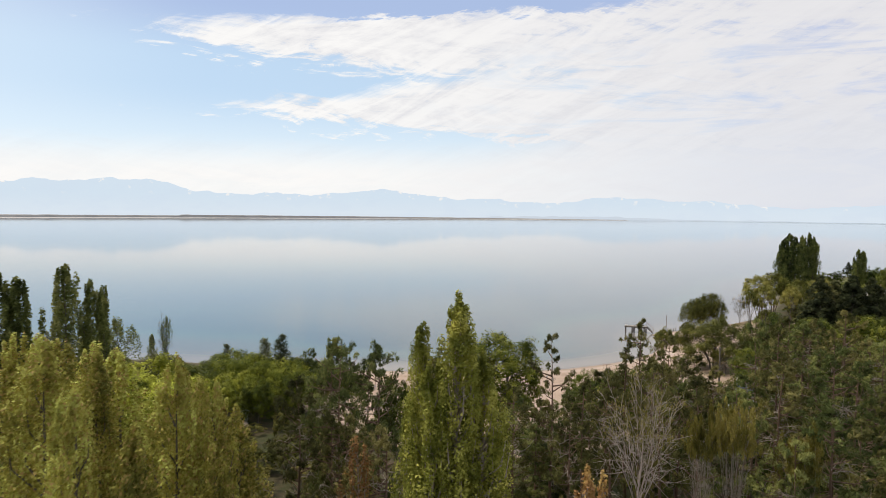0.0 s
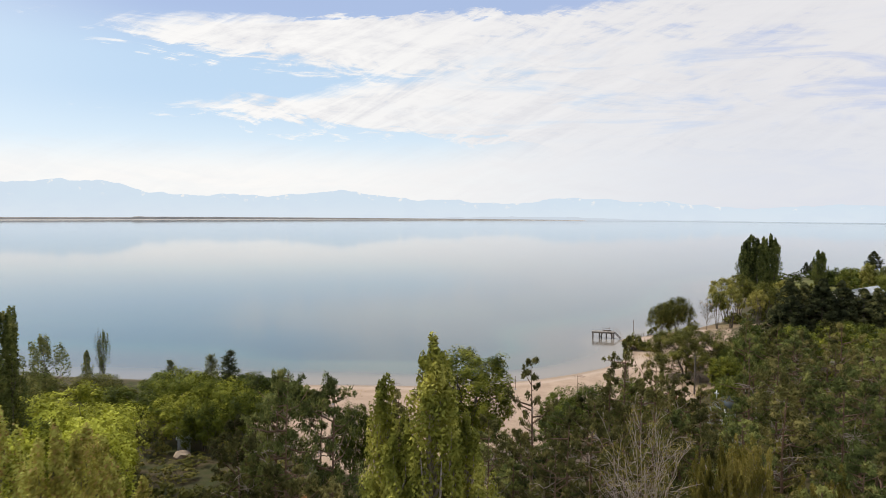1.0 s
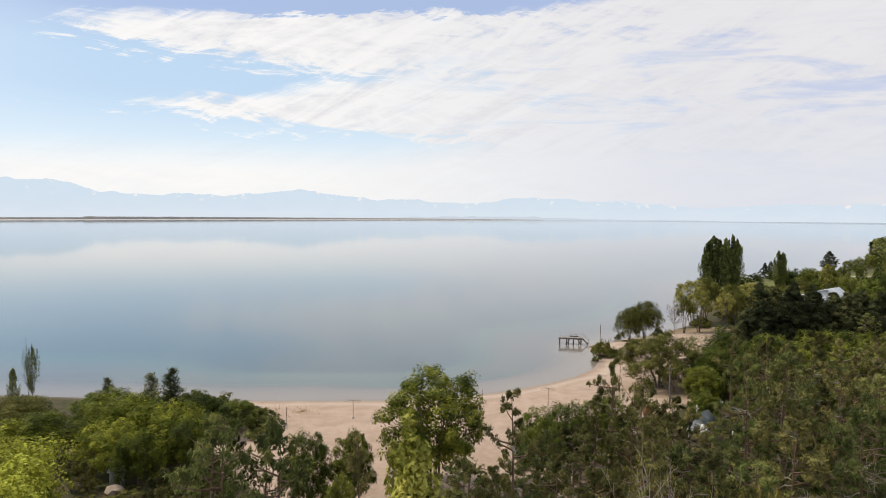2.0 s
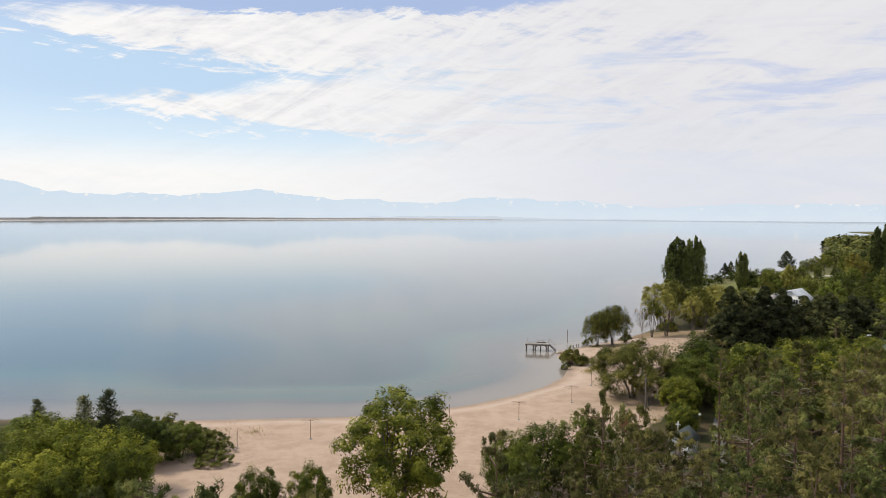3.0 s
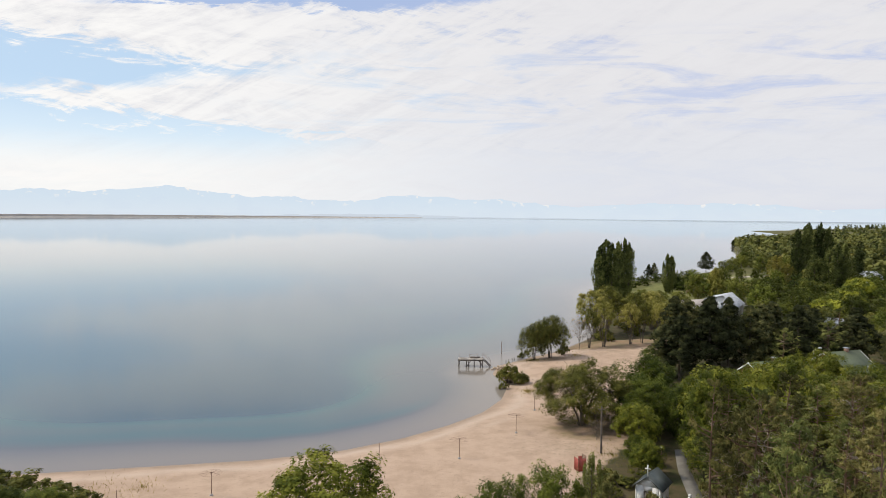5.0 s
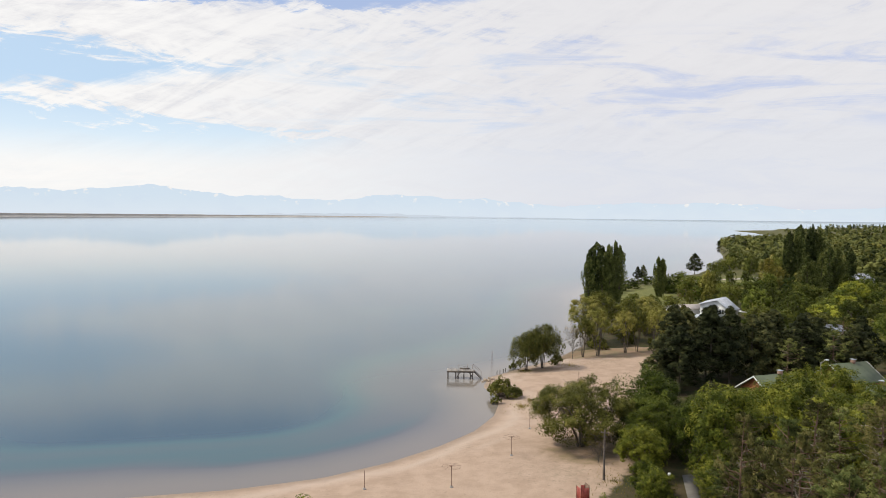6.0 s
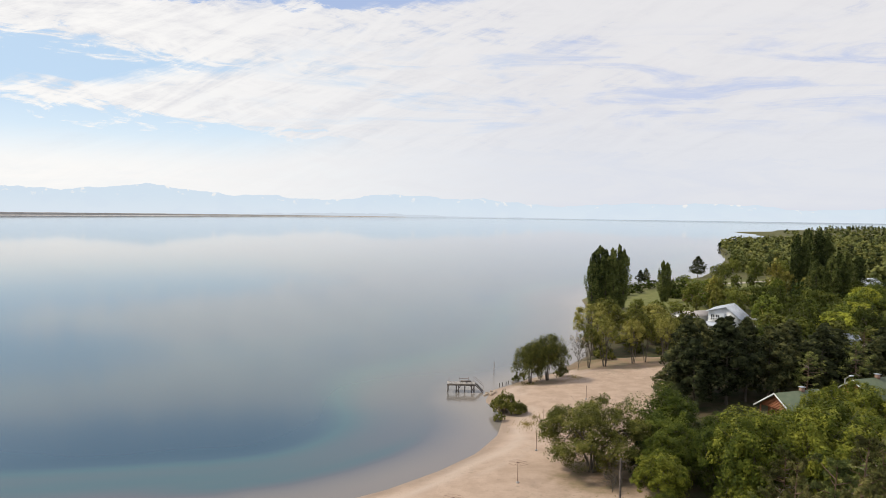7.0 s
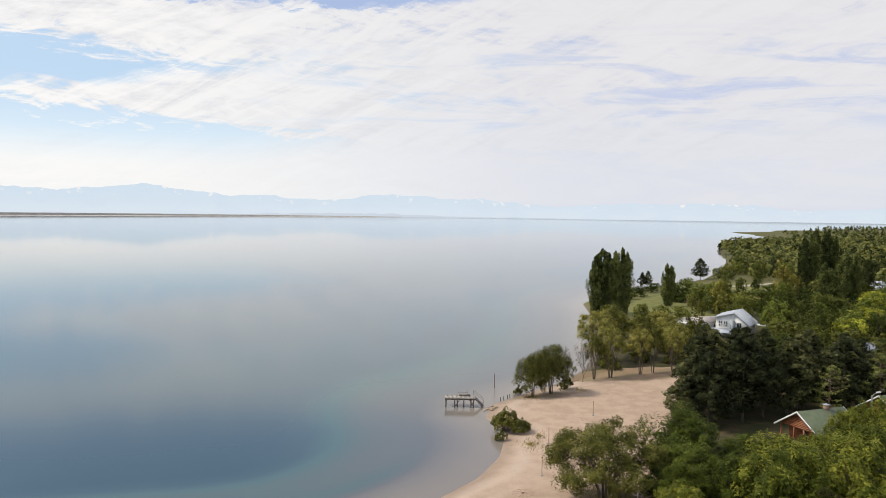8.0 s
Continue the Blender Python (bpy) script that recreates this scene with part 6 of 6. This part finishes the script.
def chapel():
    ob = thing("chapel", "tiny whitewashed chapel with dark green roof and cross", "chapel", pose(17.7, 97.3, hz(17.7, 97.3) - 0.05, 0, 0, -36) @ Matrix.Scale(0.98, 4))
    for b in ((-1.15, -1.3, 0, -1.0, 1.3, 2.3), (1.0, -1.3, 0, 1.15, 1.3, 2.3), (-1.0, 1.15, 0, 1.0, 1.3, 2.3), (-1.0, -1.3, 0, -0.4, -1.15, 2.3), (0.4, -1.3, 0, 1.0, -1.15, 2.3), (-0.4, -1.3, 1.85, 0.4, -1.15, 2.3)):
        box_part("wall", M_WHITE, ob, *b)
    for gy in (-1.22, 1.22):
        r = Soup()
        r.add([(-1.12, gy - 0.07, 2.3), (1.12, gy - 0.07, 2.3), (0.02, gy - 0.07, 3.2), (-0.02, gy - 0.07, 3.2), (-1.12, gy + 0.07, 2.3), (1.12, gy + 0.07, 2.3), (0.02, gy + 0.07, 3.2), (-0.02, gy + 0.07, 3.2)],
              [(3, 2, 1, 0), (4, 5, 6, 7), (0, 1, 5, 4), (1, 2, 6, 5), (2, 3, 7, 6), (3, 0, 4, 7)])
        part("gable", r, M_WHITE, ob)
    for side in (-1, 1):
        r = Soup()
        x1, z1 = side * 1.4, 3.25 - 0.82 * 1.4
        a = [(0, -1.55, 3.25), (0, 1.55, 3.25), (x1, 1.55, z1), (x1, -1.55, z1)]
        r.add(a + [(x, y, z + 0.06) for x, y, z in a], [(3, 2, 1, 0), (4, 5, 6, 7), (0, 1, 5, 4), (1, 2, 6, 5), (2, 3, 7, 6), (3, 0, 4, 7)])
        part("roof", r, M_DARKROOF, ob, "dark green sheet roof slope")
    box_part("door", M_WOOD, ob, -0.4, -1.24, 0, 0.4, -1.18, 1.84)
    cross = box_part("cross", M_TRIM, ob, -0.04, -1.5, 3.25, 0.04, -1.42, 4.35)
    box_part("arm", M_TRIM, cross, -0.26, -1.505, 3.95, 0.26, -1.415, 4.04)


def changing_hut():
    ob = thing("changing_hut", "faded red sheet-metal changing booth on the sand", "hut", pose(13.4, 106.8, hz(13.4, 106.8) - 0.03, 0, 0, 14) @ Matrix.Scale(0.8, 4))
    for k in range(6):
        a, b = -0.55 + k * 0.184, -0.55 + (k + 1) * 0.184 - 0.012
        box_part("panel", M_RED, ob, a, -0.55, 0.12, b, -0.525, 1.75)
        box_part("panel", M_RED, ob, -0.55, a, 0.12, -0.525, b, 1.75)
        if k > 2:
            box_part("panel", M_RED, ob, a, 0.525, 0.12, b, 0.55, 1.75)
    for x, y in ((-0.55, -0.55), (0.55, -0.55), (0.55, 0.55), (-0.55, 0.55)):
        rod("post", M_RUST, ob, [(x, y, -0.2), (x, y, 1.85)], 0.03)
    box_part("screen", M_RUST, ob, 0.62, -0.4, 0.1, 0.66, 0.7, 2.0)


def street_lamp(x, y, h, turn, arm=True):
    ob = thing("street_lamp" if arm else "utility_pole", "pale concrete lamp post with a short arm" if arm else "plain weathered wooden pole at the sand's edge", "lamp" if arm else "pole", pose(x, y, hz(x, y), 0, 0, turn))
    rod("pole", M_POLE if arm else M_WOOD, ob, [(0, 0, -0.3), (0, 0, h)], 0.13, 0.085, 10)
    if not arm:
        rod("crossbar", M_WOOD, ob, [(-0.4, 0, h - 0.3), (0.4, 0, h - 0.3)], 0.04, 0.04, 6)
    else:
        rod("arm", M_POLE, ob, [(0, 0, h - 0.15), (0.4, 0, h + 0.1), (1.0, 0, h + 0.25)], 0.04, 0.035, 6)
        s = Soup()
        s.box(0.9, -0.13, h + 0.2, 1.55, 0.13, h + 0.34)
        part("head", s, M_TRIM, ob, "white lamp head")


def globe_lamp(x, y, h=1.1):
    ob = thing("garden_lamp", "low garden lamp with a white globe beside the path", "lamp", pose(x, y, hz(x, y)), "path lamps")
    rod("pole", M_RUST, ob, [(0, 0, -0.2), (0, 0, h)], 0.04)
    bm = bmesh.new()
    bmesh.ops.create_uvsphere(bm, u_segments=12, v_segments=8, radius=0.17)
    bmesh.ops.translate(bm, verts=bm.verts, vec=(0, 0, h + 0.15))
    me = bpy.data.meshes.new("globe")
    bm.to_mesh(me)
    bm.free()
    me.materials.append(M_TRIM)
    new("globe", me).parent = ob


def shed():
    ob = thing("shed", "small grey sheet-metal shed with pale flat roof", "shed", pose(-37.9, 75.8, hz(-37.9, 75.8) - 0.03, 0, 0, 30) @ Matrix.Scale(0.75, 4))
    for k in range(5):
        a = -0.8 + k * 0.32
        box_part("panel", M_GREYMETAL, ob, a, -0.7, 0.05, a + 0.305, -0.66, 1.85)
        box_part("panel", M_GREYMETAL, ob, a, 0.66, 0.05, a + 0.305, 0.7, 1.85)
    for x in (-0.82, 0.78):
        box_part("panel", M_GREYMETAL, ob, x, -0.655, 0.05, x + 0.04, 0.655, 1.85)
    box_part("roof", M_GREYROOF, ob, -1.0, -0.9, 1.86, 1.0, 0.9, 1.96)
    rod("pipe", M_TRIM, ob, [(-0.4, 0.2, 1.9), (-0.4, 0.2, 2.35)], 0.08)


def path():
    pts = [(21.2, 92.0), (22.4, 99.0), (24.0, 106.0), (26.2, 113.0)]
    s, v = Soup(), []
    for k, (x, y) in enumerate(pts):
        for o in (-0.65, 0.65):
            for d in (-0.2, 0.05):
                v.append((x + o, y, hz(x + o, y) + d))
    q = []
    for k in range(len(pts) - 1):
        a, b = 4 * k, 4 * k + 4
        q += [(a + 1, a + 3, b + 3, b + 1), (a, a + 1, b + 1, b), (a + 3, a + 2, b + 2, b + 3)]
    s.add(v, q)
    tagged(new("pavement", s.mesh("pavement", M_PATH)), "grey worn concrete path through the trees", "path", kind="structure")


def dirt_road():
    pts = [(112, 333), (124, 336), (137, 339), (150, 345), (166, 354)]
    s, v = Soup(), []
    for x, y in pts:
        for o in (-1.7, 1.7):
            for d in (-0.3, 0.06):
                v.append((x - 0.25 * o, y + o, hz(x, y) + d))
    q = []
    for k in range(len(pts) - 1):
        a, b = 4 * k, 4 * k + 4
        q += [(a + 1, b + 1, b + 3, a + 3), (a, b, b + 1, a + 1), (a + 2, a + 3, b + 3, b + 2)]
    s.add(v, q)
    tagged(new("road", s.mesh("road", M_DIRT)), "pale sandy track crossing the meadow", "road", kind="structure")


def grass_patch(x, y, r, n, seed):
    g, s = np.random.default_rng(seed), Soup()
    for k in range(n):
        a, q = g.uniform(0, 2 * math.pi), r * abs(g.normal()) * 0.75
        px, py = x + math.cos(a) * q, y + math.sin(a) * q * 1.6
        z, h = hz(px, py) - 0.02, g.uniform(0.1, 0.32)
        b, w = g.uniform(0, math.pi), 0.035
        c, d = math.cos(b) * w, math.sin(b) * w
        t = g.normal(size=2) * h * 0.4
        s.add([(px - c, py - d, z), (px + c, py + d, z), (px + t[0], py + t[1], z + h)], [(0, 1, 2)])
    tagged(new("grass", s.mesh("grass", M_DRYGRASS)), "sparse dry grass tufts growing on the sand", "grass", kind="stuff")


pier()
dirt_road()
for k, (x, y, r, n) in enumerate(((14.0, 143.4, 1.5, 420), (15.8, 146.6, 1.0, 200), (12.3, 152.8, 1.1, 260), (18.6, 167.6, 1.3, 260), (-35.0, 103.0, 2.6, 420), (-30.0, 104.5, 2.0, 200), (18.0, 111.5, 2.4, 300), (27.5, 170.5, 1.8, 240))):
    grass_patch(x, y, r, n, 60 + k)
for x, y, r in ((10.9, 161.3, 0.35), (11.5, 160.8, 0.45), (11.0, 162.2, 0.3), (12.2, 161.9, 0.4), (11.8, 162.9, 0.3), (10.4, 160.5, 0.28)):
    boulder(x, y, r)
boulder(-37.0, 73.9, 0.9, label="large tan boulder in front of the shed", flat=0.55)
for x, y in ((8.9, 121.2), (1.3, 111.7), (-22.7, 102.0)):
    sunshade(x, y)
for x, y, h in ((-7.4, 112.0, 1.9), (-29.6, 97.4, 2.1), (13.0, 131.8, 2.2), (16.3, 143.3, 2.1), (25.2, 154.5, 2.1)):
    sunshade(x, y, False, h)
water_pole = thing("water_pole", "thin dark pole standing in the shallow lake", "post", pose(13.9, 175, 0))
rod("pole", M_RUST, water_pole, [(0, 0, -1.5), (0, 0, 2.4)], 0.06, 0.05)
for x, y in ((14.2, 166.8), (14.9, 167.4), (15.4, 168.2), (13.6, 166.2)):
    stake = thing("mooring_stake", "short dark wooden stake at the waterline", "post", pose(x, y, hz(x, y)), "stakes by the jetty")
    rod("pole", M_WOOD, stake, [(0, 0, -0.4), (0.03, 0.02, 0.7)], 0.07, 0.06)
cabin(48.9, 138.2, 16)
cabin(63.8, 144.6, 16)
cabin(58.6, 130.4, 16)
white_house()
low_building("house", 73.2, 229.5, 18, 9.0, 5.0, 2.3, M_WHITE, M_BEIGEROOF, "low white house with a pale sheet roof", 3)
low_building("outbuilding", 66.2, 226, 8, 7, 3.2, 1.9, M_BRICK, M_BEIGEROOF, "long low shed with pale flat roof", 2, 0.3)
low_building("ruin", 97.0, 276, -8, 4, 4, 2.2, M_BRICK, M_BRICK, "small weathered brick hut in the meadow", 2, 0.4)
low_building("ruin", 91.5, 275.4, -8, 3.2, 3.4, 2.2, M_BRICK, M_BRICK, "small weathered brick hut in the meadow", 1, 0.4)
low_building("house", 168, 300, 20, 9, 7, 3.2, M_WHITE, M_GREYROOF, "pale house half hidden behind trees", 3, 2.0)
low_building("house", 186, 285, 10, 8, 7, 3.0, M_WHITE, M_GREYROOF, "pale house half hidden behind trees", 3, 1.8)
low_building("outbuilding", 88, 190, -15, 6, 4.5, 2.8, M_GREYMETAL, M_GREYROOF, "grey sheet-metal shed among the trees", 1, 0.8)
chapel()
changing_hut()
street_lamp(17.0, 112.2, 5.2, 150, False)
street_lamp(56.2, 139.2, 6.0, 20)
for x, y in ((23.0, 110.0), (20.4, 95.6), (20.8, 96.4)):
    globe_lamp(x, y)
shed()
path()
for a, b in (((-1.2, 94.0), (0.6, 96.6)), ((1.0, 95.2), (2.4, 97.4))):
    plank = thing("driftwood", "weathered pole lying on the sand", "wood", pose(0, 0, 0), "poles on the sand")
    rod("pole", M_WOOD, plank, [(a[0], a[1], hz(*a) + 0.05), (b[0], b[1], hz(*b) + 0.05)], 0.06, 0.05)
